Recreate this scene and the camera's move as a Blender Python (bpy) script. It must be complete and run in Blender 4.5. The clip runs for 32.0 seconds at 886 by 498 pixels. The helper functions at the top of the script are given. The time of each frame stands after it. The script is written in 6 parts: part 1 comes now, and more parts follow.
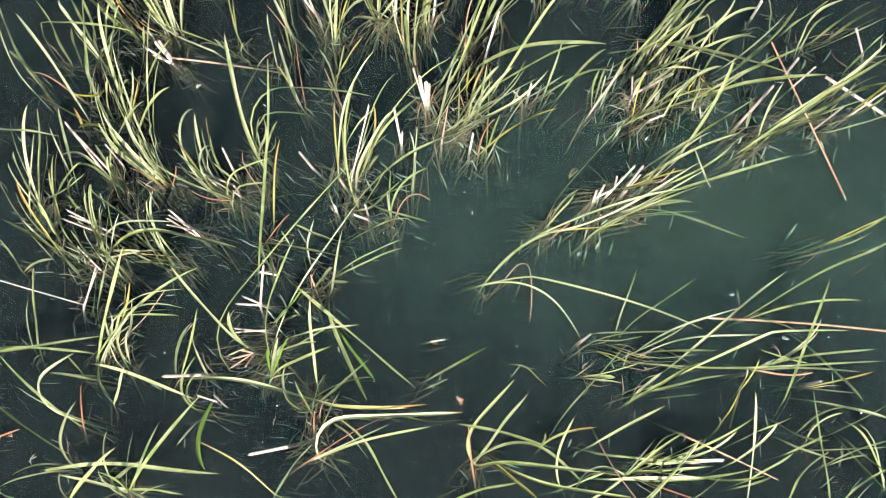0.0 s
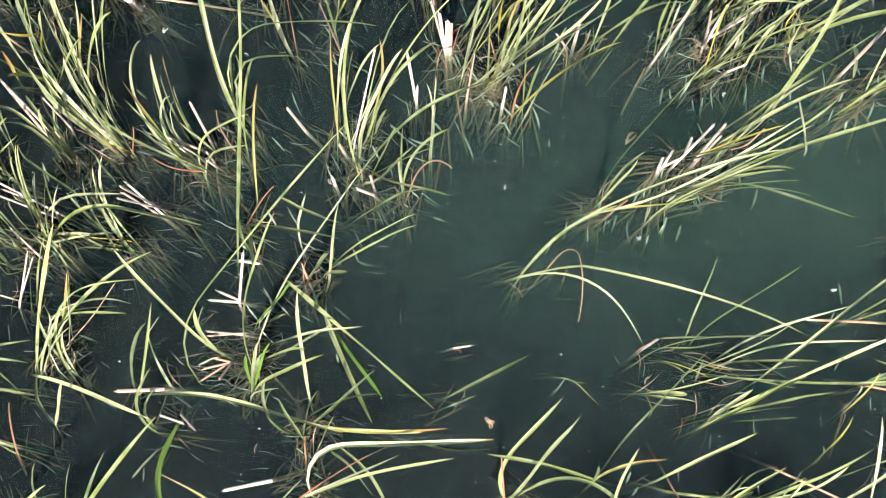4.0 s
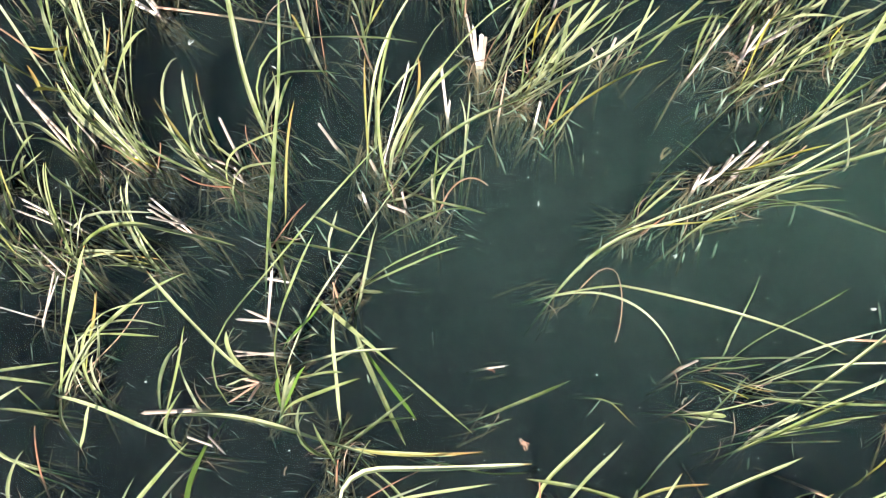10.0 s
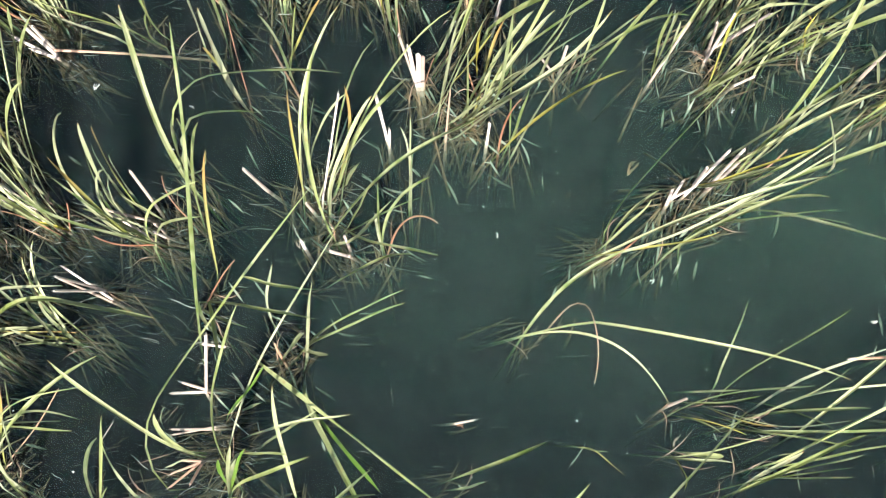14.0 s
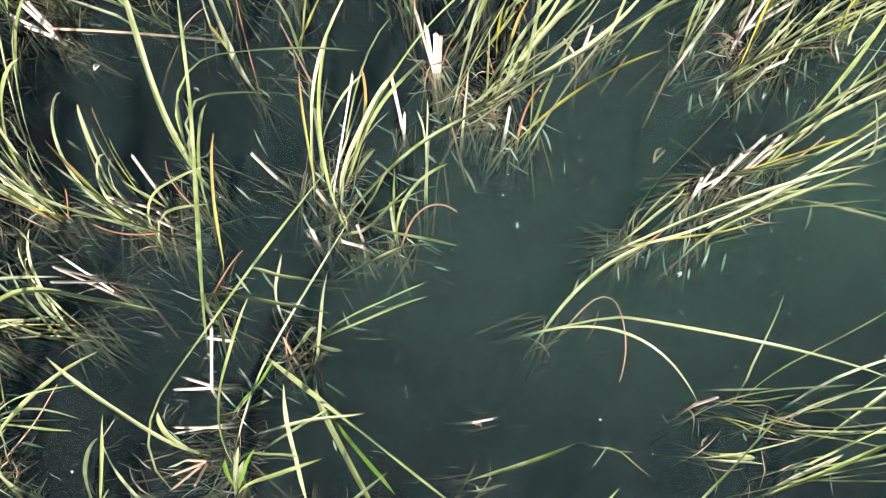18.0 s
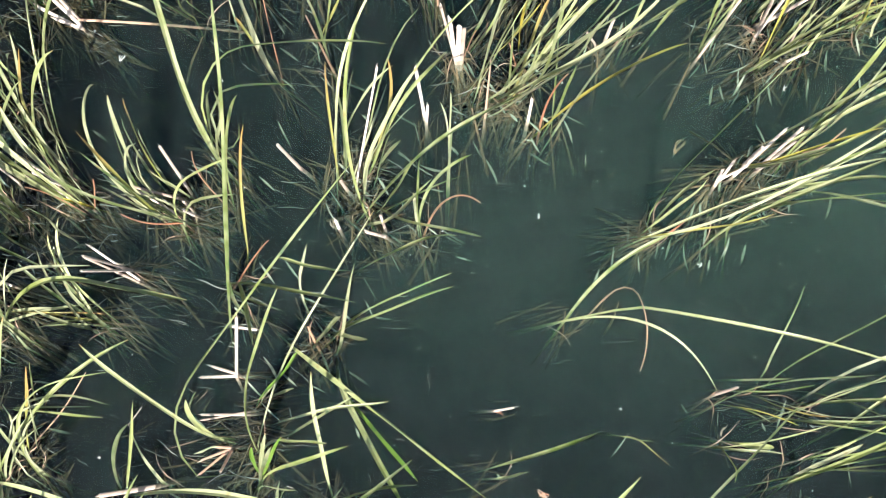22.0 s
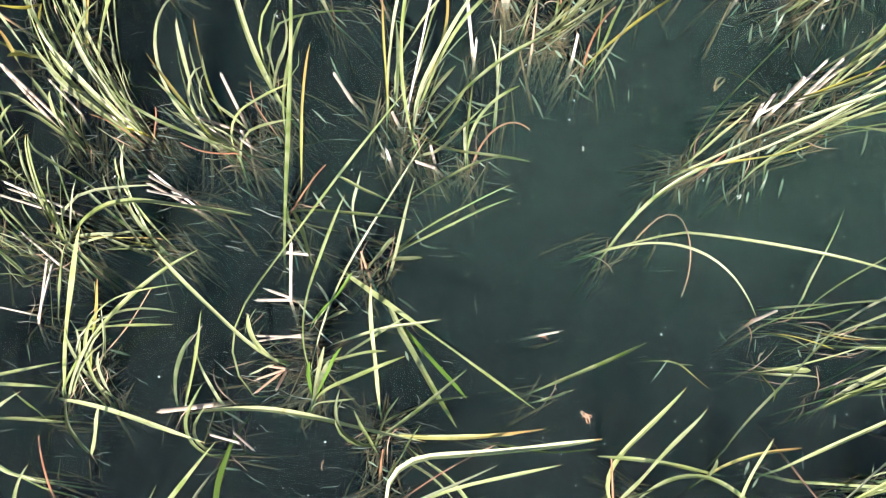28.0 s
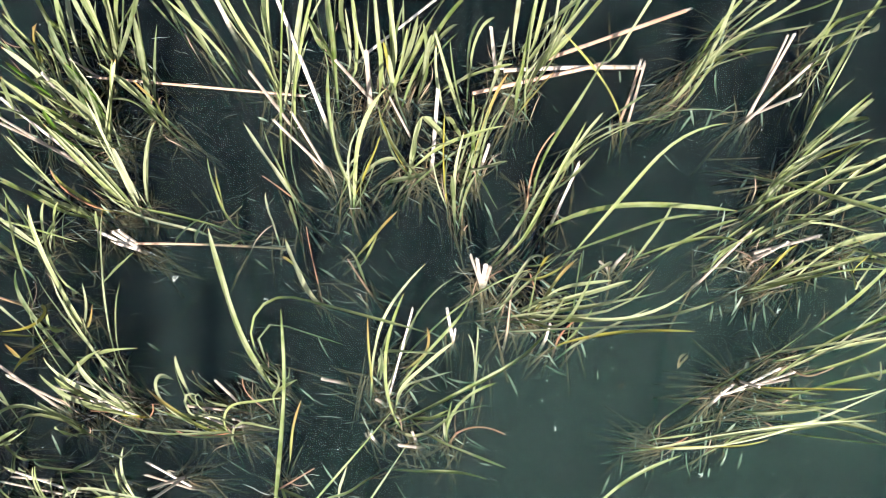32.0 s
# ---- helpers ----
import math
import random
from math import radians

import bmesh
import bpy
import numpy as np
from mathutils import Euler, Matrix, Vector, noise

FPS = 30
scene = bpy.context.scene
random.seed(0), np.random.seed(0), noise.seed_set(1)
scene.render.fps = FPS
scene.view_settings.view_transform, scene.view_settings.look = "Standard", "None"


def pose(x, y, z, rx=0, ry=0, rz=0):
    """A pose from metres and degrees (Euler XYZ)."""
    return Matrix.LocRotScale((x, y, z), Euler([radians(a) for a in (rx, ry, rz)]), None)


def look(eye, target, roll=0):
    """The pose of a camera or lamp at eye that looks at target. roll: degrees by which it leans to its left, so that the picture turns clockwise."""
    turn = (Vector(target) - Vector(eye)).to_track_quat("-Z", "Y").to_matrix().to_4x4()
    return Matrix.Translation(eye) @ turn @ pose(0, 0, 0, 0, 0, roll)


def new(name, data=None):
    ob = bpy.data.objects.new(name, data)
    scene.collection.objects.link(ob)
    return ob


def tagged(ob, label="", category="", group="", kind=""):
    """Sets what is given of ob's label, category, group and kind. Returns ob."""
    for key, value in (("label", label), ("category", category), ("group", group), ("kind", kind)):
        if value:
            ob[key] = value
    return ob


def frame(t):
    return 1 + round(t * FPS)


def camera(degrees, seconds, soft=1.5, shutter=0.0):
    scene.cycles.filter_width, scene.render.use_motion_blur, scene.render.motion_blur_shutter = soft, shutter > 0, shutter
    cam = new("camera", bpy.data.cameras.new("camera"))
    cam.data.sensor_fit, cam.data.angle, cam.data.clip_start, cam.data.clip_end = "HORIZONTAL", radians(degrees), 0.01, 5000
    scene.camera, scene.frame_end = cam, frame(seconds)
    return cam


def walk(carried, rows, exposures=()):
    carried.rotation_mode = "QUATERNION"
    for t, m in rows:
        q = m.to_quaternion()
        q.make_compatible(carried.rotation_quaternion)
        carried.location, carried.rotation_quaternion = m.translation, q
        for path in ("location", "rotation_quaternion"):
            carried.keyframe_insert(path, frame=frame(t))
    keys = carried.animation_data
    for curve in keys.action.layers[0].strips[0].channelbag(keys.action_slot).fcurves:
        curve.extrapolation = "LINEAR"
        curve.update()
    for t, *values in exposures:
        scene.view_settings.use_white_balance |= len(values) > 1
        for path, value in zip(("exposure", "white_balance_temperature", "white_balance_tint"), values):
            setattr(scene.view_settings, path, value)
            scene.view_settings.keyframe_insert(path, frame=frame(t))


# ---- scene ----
cam = camera(47.6, 32.0, soft=1.15)
METRES, EYE, TILT, LEAN, TURN = 5.7, 4.85, -82.0, 0.0, 0.0
ROWS = [
    (0.0, 0.0, 0.0, 0.0, 0.0, 0.0, -0.0),
    (0.5, -0.0022, 0.0101, -0.0001, 0.13, 0.32, -0.03),
    (1.0, -0.004, 0.0134, 0.0004, 0.29, 0.43, -0.08),
    (1.5, -0.0057, 0.0202, 0.0002, 0.35, 0.52, -0.07),
    (2.0, -0.0069, 0.0704, -0.0045, 0.24, 0.35, -0.07),
    (2.5, -0.0088, 0.0771, -0.0048, 0.37, 0.32, -0.06),
    (3.0, -0.0106, 0.1373, -0.0159, 0.62, 0.38, -0.1),
    (3.5, -0.0074, 0.1788, -0.0195, 0.9, 0.35, -0.08),
    (5.5, -0.0038, 0.1271, -0.0044, 0.99, 0.37, -0.13),
    (6.0, -0.0015, 0.1169, -0.006, 0.83, 0.24, -0.11),
    (6.5, -0.0032, 0.126, -0.0124, 0.73, 0.09, -0.1),
    (7.0, -0.0079, 0.1308, -0.0175, 0.74, 0.07, -0.1),
    (7.5, -0.0148, 0.1334, -0.0239, 0.81, 0.08, -0.14),
    (8.0, -0.0202, 0.1772, -0.0333, 0.78, -0.02, -0.17),
    (8.5, -0.0235, 0.1847, -0.0343, 0.75, -0.01, -0.18),
    (9.0, -0.0273, 0.1869, -0.0336, 0.84, -0.06, -0.18),
    (9.5, -0.0304, 0.1867, -0.0316, 0.7, -0.09, -0.2),
    (10.0, -0.0323, 0.1869, -0.0027, 0.58, 0.26, -0.12),
    (10.5, -0.0355, 0.1843, 0.0271, 0.36, -0.15, -0.13),
    (11.0, -0.0371, 0.1916, 0.0324, 0.33, -0.06, -0.16),
    (11.2, -0.03702, 0.1931, 0.03211, 0.2558, -0.0614, 0.498),
    (11.3, -0.03674, 0.1982, 0.03114, 0.012, -0.066, 2.66),
    (11.5, -0.0365, 0.2026, 0.0303, -0.2, -0.07, 4.54),
    (12.0, -0.0363, 0.2131, 0.03, -0.25, -0.32, 4.65),
    (12.5, -0.0379, 0.2258, 0.0269, -0.31, -0.31, 4.63),
    (13.0, -0.0397, 0.2383, 0.0265, -0.34, -0.22, 4.63),
    (13.5, -0.0402, 0.2483, 0.0269, -0.36, -0.07, 4.64),
    (14.0, -0.017, 0.255, 0.0205, -0.78, 0.46, 4.58),
    (14.5, -0.0064, 0.2596, 0.0196, -0.87, 0.42, 4.58),
    (16.5, 0.0123, 0.2897, 0.0114, -1.26, -0.17, 4.48),
    (17.0, -0.0266, 0.2886, 0.0154, -1.19, -0.05, 4.42),
    (17.5, -0.034, 0.2878, 0.0187, -0.97, -0.11, 4.36),
    (18.0, -0.0289, 0.2835, 0.0224, -1.02, -0.19, 4.35),
    (18.5, -0.0288, 0.2776, 0.0236, -1.01, -0.01, 4.38),
    (19.0, -0.0289, 0.2794, 0.0272, -0.99, -0.18, 4.35),
    (19.5, -0.0312, 0.2846, 0.0267, -1.0, -0.18, 4.32),
    (20.0, -0.0353, 0.2885, 0.0279, -1.01, -0.37, 4.26),
    (20.5, -0.0378, 0.288, 0.0304, -0.83, -0.66, 4.31),
    (21.0, -0.0415, 0.2862, 0.0285, -0.75, -0.67, 4.27),
    (21.5, -0.0415, 0.2817, 0.0266, -0.7, -0.7, 4.17),
    (22.0, -0.0374, 0.278, 0.0233, -0.59, -0.73, 4.16),
    (22.5, -0.0348, 0.274, 0.0211, -0.61, -0.79, 4.13),
    (23.0, -0.0342, 0.2691, 0.0055, -0.52, -0.99, 4.06),
    (23.5, -0.0311, 0.2657, -0.0269, -0.09, -1.44, 4.1),
    (24.0, -0.0334, 0.2612, -0.0366, -0.11, -1.5, 4.11),
    (24.5, -0.0368, 0.2537, -0.0372, -0.01, -1.46, 4.08),
    (26.5, -0.0523, 0.2416, -0.0448, -0.02, -0.73, 3.88),
    (27.0, -0.0617, 0.2435, -0.0447, 0.13, -0.86, 3.9),
    (27.5, -0.0654, 0.2488, -0.0432, 0.12, -1.03, 3.88),
    (28.0, -0.0624, 0.2574, -0.0098, -0.04, -1.33, 3.75),
    (28.5, -0.0623, 0.2615, 0.0211, -0.44, -1.34, 3.71),
    (29.0, -0.0617, 0.265, 0.0299, -0.49, -1.28, 3.68),
    (29.5, -0.059, 0.27, 0.0581, -0.62, -1.32, 3.71),
    (30.0, -0.0547, 0.2736, 0.1134, -0.78, -0.91, 3.79),
    (30.5, -0.0513, 0.2743, 0.1445, -0.89, -0.73, 3.79),
    (31.0, -0.0493, 0.2768, 0.1536, -1.1, -0.61, 3.74),
    (31.5, -0.0483, 0.2465, 0.158, -1.18, -0.61, 3.7),
    (32.0, -0.0532, 0.2214, 0.1562, -1.28, -0.5, 3.73),
]
walk(cam, [(t, pose(0, 0, EYE, TILT, LEAN, TURN) @ pose(METRES * x, METRES * y, METRES * z, 90 + pitch, roll, yaw)) for t, x, y, z, yaw, pitch, roll in ROWS])

# ---- light ----
SUN_ELEVATION, SUN_AZIMUTH = 52.0, -94.0        # degrees; azimuth counted from +x, so the sun stands behind the lower edge
world = bpy.data.worlds.new("sky")
scene.world = world
world.use_nodes = True
wn = world.node_tree.nodes
sky = wn.new("ShaderNodeTexSky")
sky.sky_type = 'NISHITA'
sky.sun_disc = False
sky.sun_elevation = radians(SUN_ELEVATION)
sky.sun_rotation = radians(90 - SUN_AZIMUTH)
wn["Background"].inputs[1].default_value = 0.05
world.node_tree.links.new(sky.outputs[0], wn["Background"].inputs[0])
sun = new("sun", bpy.data.lights.new("sun", 'SUN'))
sun.data.energy, sun.data.angle, sun.data.color = 5.0, radians(0.6), (1.0, 0.95, 0.86)
far = Vector((math.cos(radians(SUN_ELEVATION)) * math.cos(radians(SUN_AZIMUTH)),
              math.cos(radians(SUN_ELEVATION)) * math.sin(radians(SUN_AZIMUTH)), math.sin(radians(SUN_ELEVATION))))
sun.matrix_world = look(far * 30, (0, 0, 0))
scene.view_settings.exposure = 1.79


# ---- materials ----
def material(name):
    m = bpy.data.materials.new(name)
    m.use_nodes = True
    m.node_tree.nodes.clear()
    return m, m.node_tree.nodes, m.node_tree.links


def ramp(n, l, source, stops):
    r = n.new("ShaderNodeValToRGB")
    while len(r.color_ramp.elements) < len(stops):
        r.color_ramp.elements.new(0.5)
    for e, (p, c) in zip(r.color_ramp.elements, stops):
        e.position, e.color = p, (*c, 1)
    l.new(source, r.inputs[0])
    return r.outputs[0]


def noise_tex(n, l, scale, detail=4.0, stretch=None, rough=0.55):
    co = n.new("ShaderNodeTexCoord")
    mp = n.new("ShaderNodeMapping")
    if stretch:
        mp.inputs["Scale"].default_value = stretch
    l.new(co.outputs["Object"], mp.inputs[0])
    t = n.new("ShaderNodeTexNoise")
    t.inputs["Scale"].default_value, t.inputs["Detail"].default_value, t.inputs["Roughness"].default_value = scale, detail, rough
    l.new(mp.outputs[0], t.inputs["Vector"])
    return t.outputs["Fac"]


def mix_rgb(n, l, fac, a, b, mode='MIX'):
    m = n.new("ShaderNodeMix")
    m.data_type, m.blend_type = 'RGBA', mode
    for s, v in ((m.inputs[0], fac), (m.inputs[6], a), (m.inputs[7], b)):
        if isinstance(v, (int, float)):
            s.default_value = v
        elif isinstance(v, tuple):
            s.default_value = (*v, 1)
        else:
            l.new(v, s)
    return m.outputs[2]


def leaf_material(name, dark, mid, pale, through_colour, translucency=0.24, rough=0.42, spot=(0.20, 0.11, 0.035), spots=0.5, wither=0.995, soft=0.005):
    """A plant leaf: base hue varied leaf by leaf, along its length and in brown flecks."""
    m, n, l = material(name)
    info = n.new("ShaderNodeObjectInfo")
    geo = n.new("ShaderNodeNewGeometry")
    pick = n.new("ShaderNodeMath")
    pick.operation = 'ADD'
    l.new(info.outputs["Random"], pick.inputs[0])
    l.new(geo.outputs["Random Per Island"], pick.inputs[1])
    wrap = n.new("ShaderNodeMath")
    wrap.operation = 'FRACT'
    l.new(pick.outputs[0], wrap.inputs[0])
    hue = ramp(n, l, wrap.outputs[0], [(0.12, dark), (0.55, mid), (1.0, pale)])
    grain = noise_tex(n, l, 9.0, 5.0, None, 0.65)
    hue2 = mix_rgb(n, l, ramp(n, l, grain, [(0.36, (0.0,) * 3), (0.66, (0.55,) * 3)]), hue, pale)
    fleck = noise_tex(n, l, 38.0, 3.0)
    hue3 = mix_rgb(n, l, ramp(n, l, fleck, [(0.60, (0.0,) * 3), (0.72, (spots,) * 3)]), hue2, spot)
    # withered tips on some leaves, from the share of the leaf's length
    along = n.new("ShaderNodeAttribute")
    along.attribute_name = "along"
    edge = n.new("ShaderNodeMath")
    edge.operation = 'MULTIPLY_ADD'
    l.new(wrap.outputs[0], edge.inputs[0])
    edge.inputs[1].default_value = 0.03
    l.new(along.outputs["Fac"], edge.inputs[2])
    tip = ramp(n, l, edge.outputs[0], [(wither, (0.0,) * 3), (min(1.0, wither + soft), (0.85,) * 3)])
    hue4 = mix_rgb(n, l, tip, hue3, (0.36, 0.20, 0.07))
    p = n.new("ShaderNodeBsdfPrincipled")
    l.new(hue4, p.inputs["Base Color"])
    p.inputs["Roughness"].default_value = rough
    p.inputs["Specular IOR Level"].default_value = 0.5
    vein = noise_tex(n, l, 140.0, 2.0)
    b = n.new("ShaderNodeBump")
    b.inputs["Strength"].default_value, b.inputs["Distance"].default_value = 0.25, 0.002
    l.new(vein, b.inputs["Height"])
    l.new(b.outputs[0], p.inputs["Normal"])
    tr = n.new("ShaderNodeBsdfTranslucent")
    tr.inputs[0].default_value = (*through_colour, 1)
    mx = n.new("ShaderNodeMixShader")
    mx.inputs[0].default_value = translucency
    l.new(p.outputs[0], mx.inputs[1])
    l.new(tr.outputs[0], mx.inputs[2])
    out = n.new("ShaderNodeOutputMaterial")
    l.new(mx.outputs[0], out.inputs[0])
    return m


M_DEEP = leaf_material("sedge_deep_green", (0.05, 0.11, 0.012), (0.09, 0.18, 0.02), (0.16, 0.25, 0.05), (0.14, 0.30, 0.02))
M_GREEN = leaf_material("sedge_green", (0.035, 0.065, 0.016), (0.15, 0.177, 0.066), (0.39, 0.40, 0.27), (0.27, 0.38, 0.05))
M_LIME = leaf_material("sedge_lime", (0.07, 0.105, 0.02), (0.213, 0.25, 0.077), (0.445, 0.468, 0.28), (0.33, 0.43, 0.06))
M_YELLOW = leaf_material("sedge_yellowed", (0.30, 0.25, 0.03), (0.36, 0.32, 0.05), (0.38, 0.36, 0.10), (0.34, 0.30, 0.03))
M_ORANGE = leaf_material("sedge_withered", (0.19, 0.22, 0.05), (0.29, 0.28, 0.08), (0.36, 0.34, 0.13), (0.26, 0.22, 0.05), 0.25, wither=0.5, soft=0.4)
M_RED = leaf_material("stalk_reddish", (0.26, 0.09, 0.045), (0.36, 0.16, 0.09), (0.48, 0.30, 0.20), (0.3, 0.1, 0.05), 0.1)
M_STRAW = leaf_material("dead_straw", (0.30, 0.22, 0.18), (0.48, 0.40, 0.35), (0.66, 0.59, 0.54), (0.5, 0.42, 0.3), 0.08, 0.6, (0.24, 0.14, 0.08), 0.6)
M_BROWN = leaf_material("dead_brown", (0.13, 0.075, 0.045), (0.24, 0.15, 0.10), (0.38, 0.27, 0.20), (0.2, 0.13, 0.07), 0.1, 0.65)
M_PINK = leaf_material("reed_stalk_tan", (0.30, 0.16, 0.11), (0.41, 0.24, 0.17), (0.52, 0.36, 0.28), (0.3, 0.15, 0.08), 0.05, 0.5)
M_SUNK = leaf_material("sunken_leaf", (0.16, 0.13, 0.09), (0.28, 0.24, 0.19), (0.44, 0.41, 0.35), (0.3, 0.26, 0.2), 0.15, 0.7)
M_WISP = leaf_material("rotten_wisp", (0.11, 0.10, 0.085), (0.21, 0.20, 0.175), (0.40, 0.39, 0.355), (0.4, 0.4, 0.36), 0.2, 0.6)
M_FOOT = leaf_material("waterlogged_straw", (0.15, 0.11, 0.085), (0.30, 0.23, 0.18), (0.44, 0.36, 0.30), (0.2, 0.15, 0.1), 0.05, 0.6)
M_SILT = leaf_material("silted_stem", (0.13, 0.075, 0.042), (0.27, 0.16, 0.092), (0.40, 0.265, 0.17), (0.2, 0.14, 0.08), 0.1, 0.75)
M_DROWNED = leaf_material("drowned_leaf", (0.14, 0.17, 0.12), (0.26, 0.29, 0.22), (0.42, 0.44, 0.36), (0.3, 0.34, 0.24), 0.25, 0.6)
M_FLUFF = leaf_material("floating_fluff", (0.5, 0.5, 0.47), (0.62, 0.62, 0.58), (0.75, 0.75, 0.72), (0.5, 0.5, 0.5), 0.2, 0.6, (0.4, 0.36, 0.3), 0.3)
LEAF = dict(g=M_GREEN, G=M_DEEP, y=M_LIME, q=M_YELLOW, o=M_ORANGE, r=M_RED, w=M_STRAW, W=M_STRAW, d=M_BROWN, b=M_PINK)


def water_material():
    m, n, l = material("water_surface")
    fr = n.new("ShaderNodeFresnel")
    fr.inputs[0].default_value = 1.333
    b = n.new("ShaderNodeBump")
    b.inputs["Strength"].default_value, b.inputs["Distance"].default_value = 0.12, 0.01
    l.new(noise_tex(n, l, 7.0, 3.0), b.inputs["Height"])
    gl = n.new("ShaderNodeBsdfGlossy")
    gl.inputs["Roughness"].default_value = 0.03
    l.new(b.outputs[0], gl.inputs["Normal"])
    l.new(b.outputs[0], fr.inputs["Normal"])
    tr = n.new("ShaderNodeBsdfTransparent")
    tr.inputs[0].default_value = (0.93, 0.97, 0.96, 1)
    mx = n.new("ShaderNodeMixShader")
    l.new(fr.outputs[0], mx.inputs[0])
    l.new(tr.outputs[0], mx.inputs[1])
    l.new(gl.outputs[0], mx.inputs[2])
    l.new(mx.outputs[0], n.new("ShaderNodeOutputMaterial").inputs[0])
    return m


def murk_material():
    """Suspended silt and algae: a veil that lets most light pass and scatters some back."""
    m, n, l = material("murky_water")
    # green with algae in the open water, darkened among the plants as painted shade
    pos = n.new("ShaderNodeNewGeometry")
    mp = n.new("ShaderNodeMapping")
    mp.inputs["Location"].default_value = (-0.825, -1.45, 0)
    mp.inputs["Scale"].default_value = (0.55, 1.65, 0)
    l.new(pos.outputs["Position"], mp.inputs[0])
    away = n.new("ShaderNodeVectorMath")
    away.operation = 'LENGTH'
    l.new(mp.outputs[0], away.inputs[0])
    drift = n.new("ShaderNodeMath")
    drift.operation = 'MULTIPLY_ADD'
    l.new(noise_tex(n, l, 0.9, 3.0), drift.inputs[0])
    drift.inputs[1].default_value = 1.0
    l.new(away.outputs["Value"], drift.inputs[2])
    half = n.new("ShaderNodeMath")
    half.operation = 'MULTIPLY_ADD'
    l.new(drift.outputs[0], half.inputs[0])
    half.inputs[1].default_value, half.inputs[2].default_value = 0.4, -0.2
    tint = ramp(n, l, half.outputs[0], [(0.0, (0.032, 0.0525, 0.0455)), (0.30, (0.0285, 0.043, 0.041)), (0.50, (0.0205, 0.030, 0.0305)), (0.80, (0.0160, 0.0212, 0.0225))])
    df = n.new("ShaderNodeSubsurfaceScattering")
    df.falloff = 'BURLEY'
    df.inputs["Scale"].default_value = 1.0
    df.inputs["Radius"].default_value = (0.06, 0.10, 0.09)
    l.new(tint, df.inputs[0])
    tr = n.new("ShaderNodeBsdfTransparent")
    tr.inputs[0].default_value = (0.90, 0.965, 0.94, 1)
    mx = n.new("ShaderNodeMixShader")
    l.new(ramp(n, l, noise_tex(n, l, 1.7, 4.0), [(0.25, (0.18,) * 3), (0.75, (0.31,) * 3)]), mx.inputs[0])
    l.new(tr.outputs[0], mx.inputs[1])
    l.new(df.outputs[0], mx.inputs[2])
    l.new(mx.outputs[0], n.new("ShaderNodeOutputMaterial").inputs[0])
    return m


def mud_material():
    m, n, l = material("pond_mud")
    p = n.new("ShaderNodeBsdfPrincipled")
    l.new(ramp(n, l, noise_tex(n, l, 2.3, 8.0), [(0.3, (0.020, 0.024, 0.018)), (0.7, (0.055, 0.058, 0.040))]), p.inputs["Base Color"])
    p.inputs["Roughness"].default_value = 0.9
    b = n.new("ShaderNodeBump")
    b.inputs["Strength"].default_value, b.inputs["Distance"].default_value = 0.6, 0.05
    l.new(noise_tex(n, l, 6.0, 6.0), b.inputs["Height"])
    l.new(b.outputs[0], p.inputs["Normal"])
    l.new(p.outputs[0], n.new("ShaderNodeOutputMaterial").inputs[0])
    return m


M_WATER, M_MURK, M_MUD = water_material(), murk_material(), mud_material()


# ---- pond ----
def mesh_object(name, verts, faces, mat, parent=None, place=(0, 0, 0), smooth=False):
    me = bpy.data.meshes.new(name)
    me.from_pydata(verts, [], faces)
    if smooth:
        me.shade_smooth()
    me.materials.append(mat)
    ob = new(name, me)
    ob.location = place
    ob.parent = parent
    return ob


def sheet(name, half, z, mat, steps=1):
    k = [-half + 2 * half * i / steps for i in range(steps + 1)]
    v = [(x, y, z) for y in k for x in k]
    w = steps + 1
    f = [(r * w + c, r * w + c + 1, (r + 1) * w + c + 1, (r + 1) * w + c) for r in range(steps) for c in range(steps)]
    return mesh_object(name, v, f, mat)


tagged(sheet("ground", 400, -1.0, M_MUD), "dark silty mud bed of the pond", "pond bed", kind="structure")
tagged(sheet("water", 400, 0.0, M_WATER), "still dark green pond water surface", "water", kind="structure")
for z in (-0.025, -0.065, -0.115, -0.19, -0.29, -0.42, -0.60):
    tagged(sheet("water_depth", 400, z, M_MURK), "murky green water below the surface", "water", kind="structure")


# ---- plants ----
def ribbon(points, widths, fold, twist, verts, faces):
    """A leaf blade along points: two halves folded along a midrib groove, with a thin underside. Four vertices a ring."""
    base = len(verts)
    k = len(points)
    for i, (p, w) in enumerate(zip(points, widths)):
        d = points[min(i + 1, k - 1)] - points[max(i - 1, 0)]
        side = d.cross(Vector((0, 0, 1)))
        if side.length < 1e-5:
            side = Vector((1, 0, 0))
        side.normalize()
        up = side.cross(d).normalized()
        a = twist[0] + (twist[1] - twist[0]) * i / (k - 1) + 0.28 * math.sin(0.7 * i + 9 * twist[0])
        s = side * math.cos(a) + up * math.sin(a)
        u = up * math.cos(a) - side * math.sin(a)
        verts += [p + s * (w / 2), p - u * (fold * w), p - s * (w / 2), p - u * (fold * w + 0.06 * w + 0.0005)]
    for i in range(k - 1):
        a, b = base + 4 * i, base + 4 * i + 4
        faces += [(a, a + 1, b + 1, b), (a + 1, a + 2, b + 2, b + 1), (a + 2, a + 3, b + 3, b + 2), (a + 3, a, b, b + 3)]
    faces += [(base, base + 3, base + 2, base + 1), (base + 4 * k - 4, base + 4 * k - 3, base + 4 * k - 2, base + 4 * k - 1)]


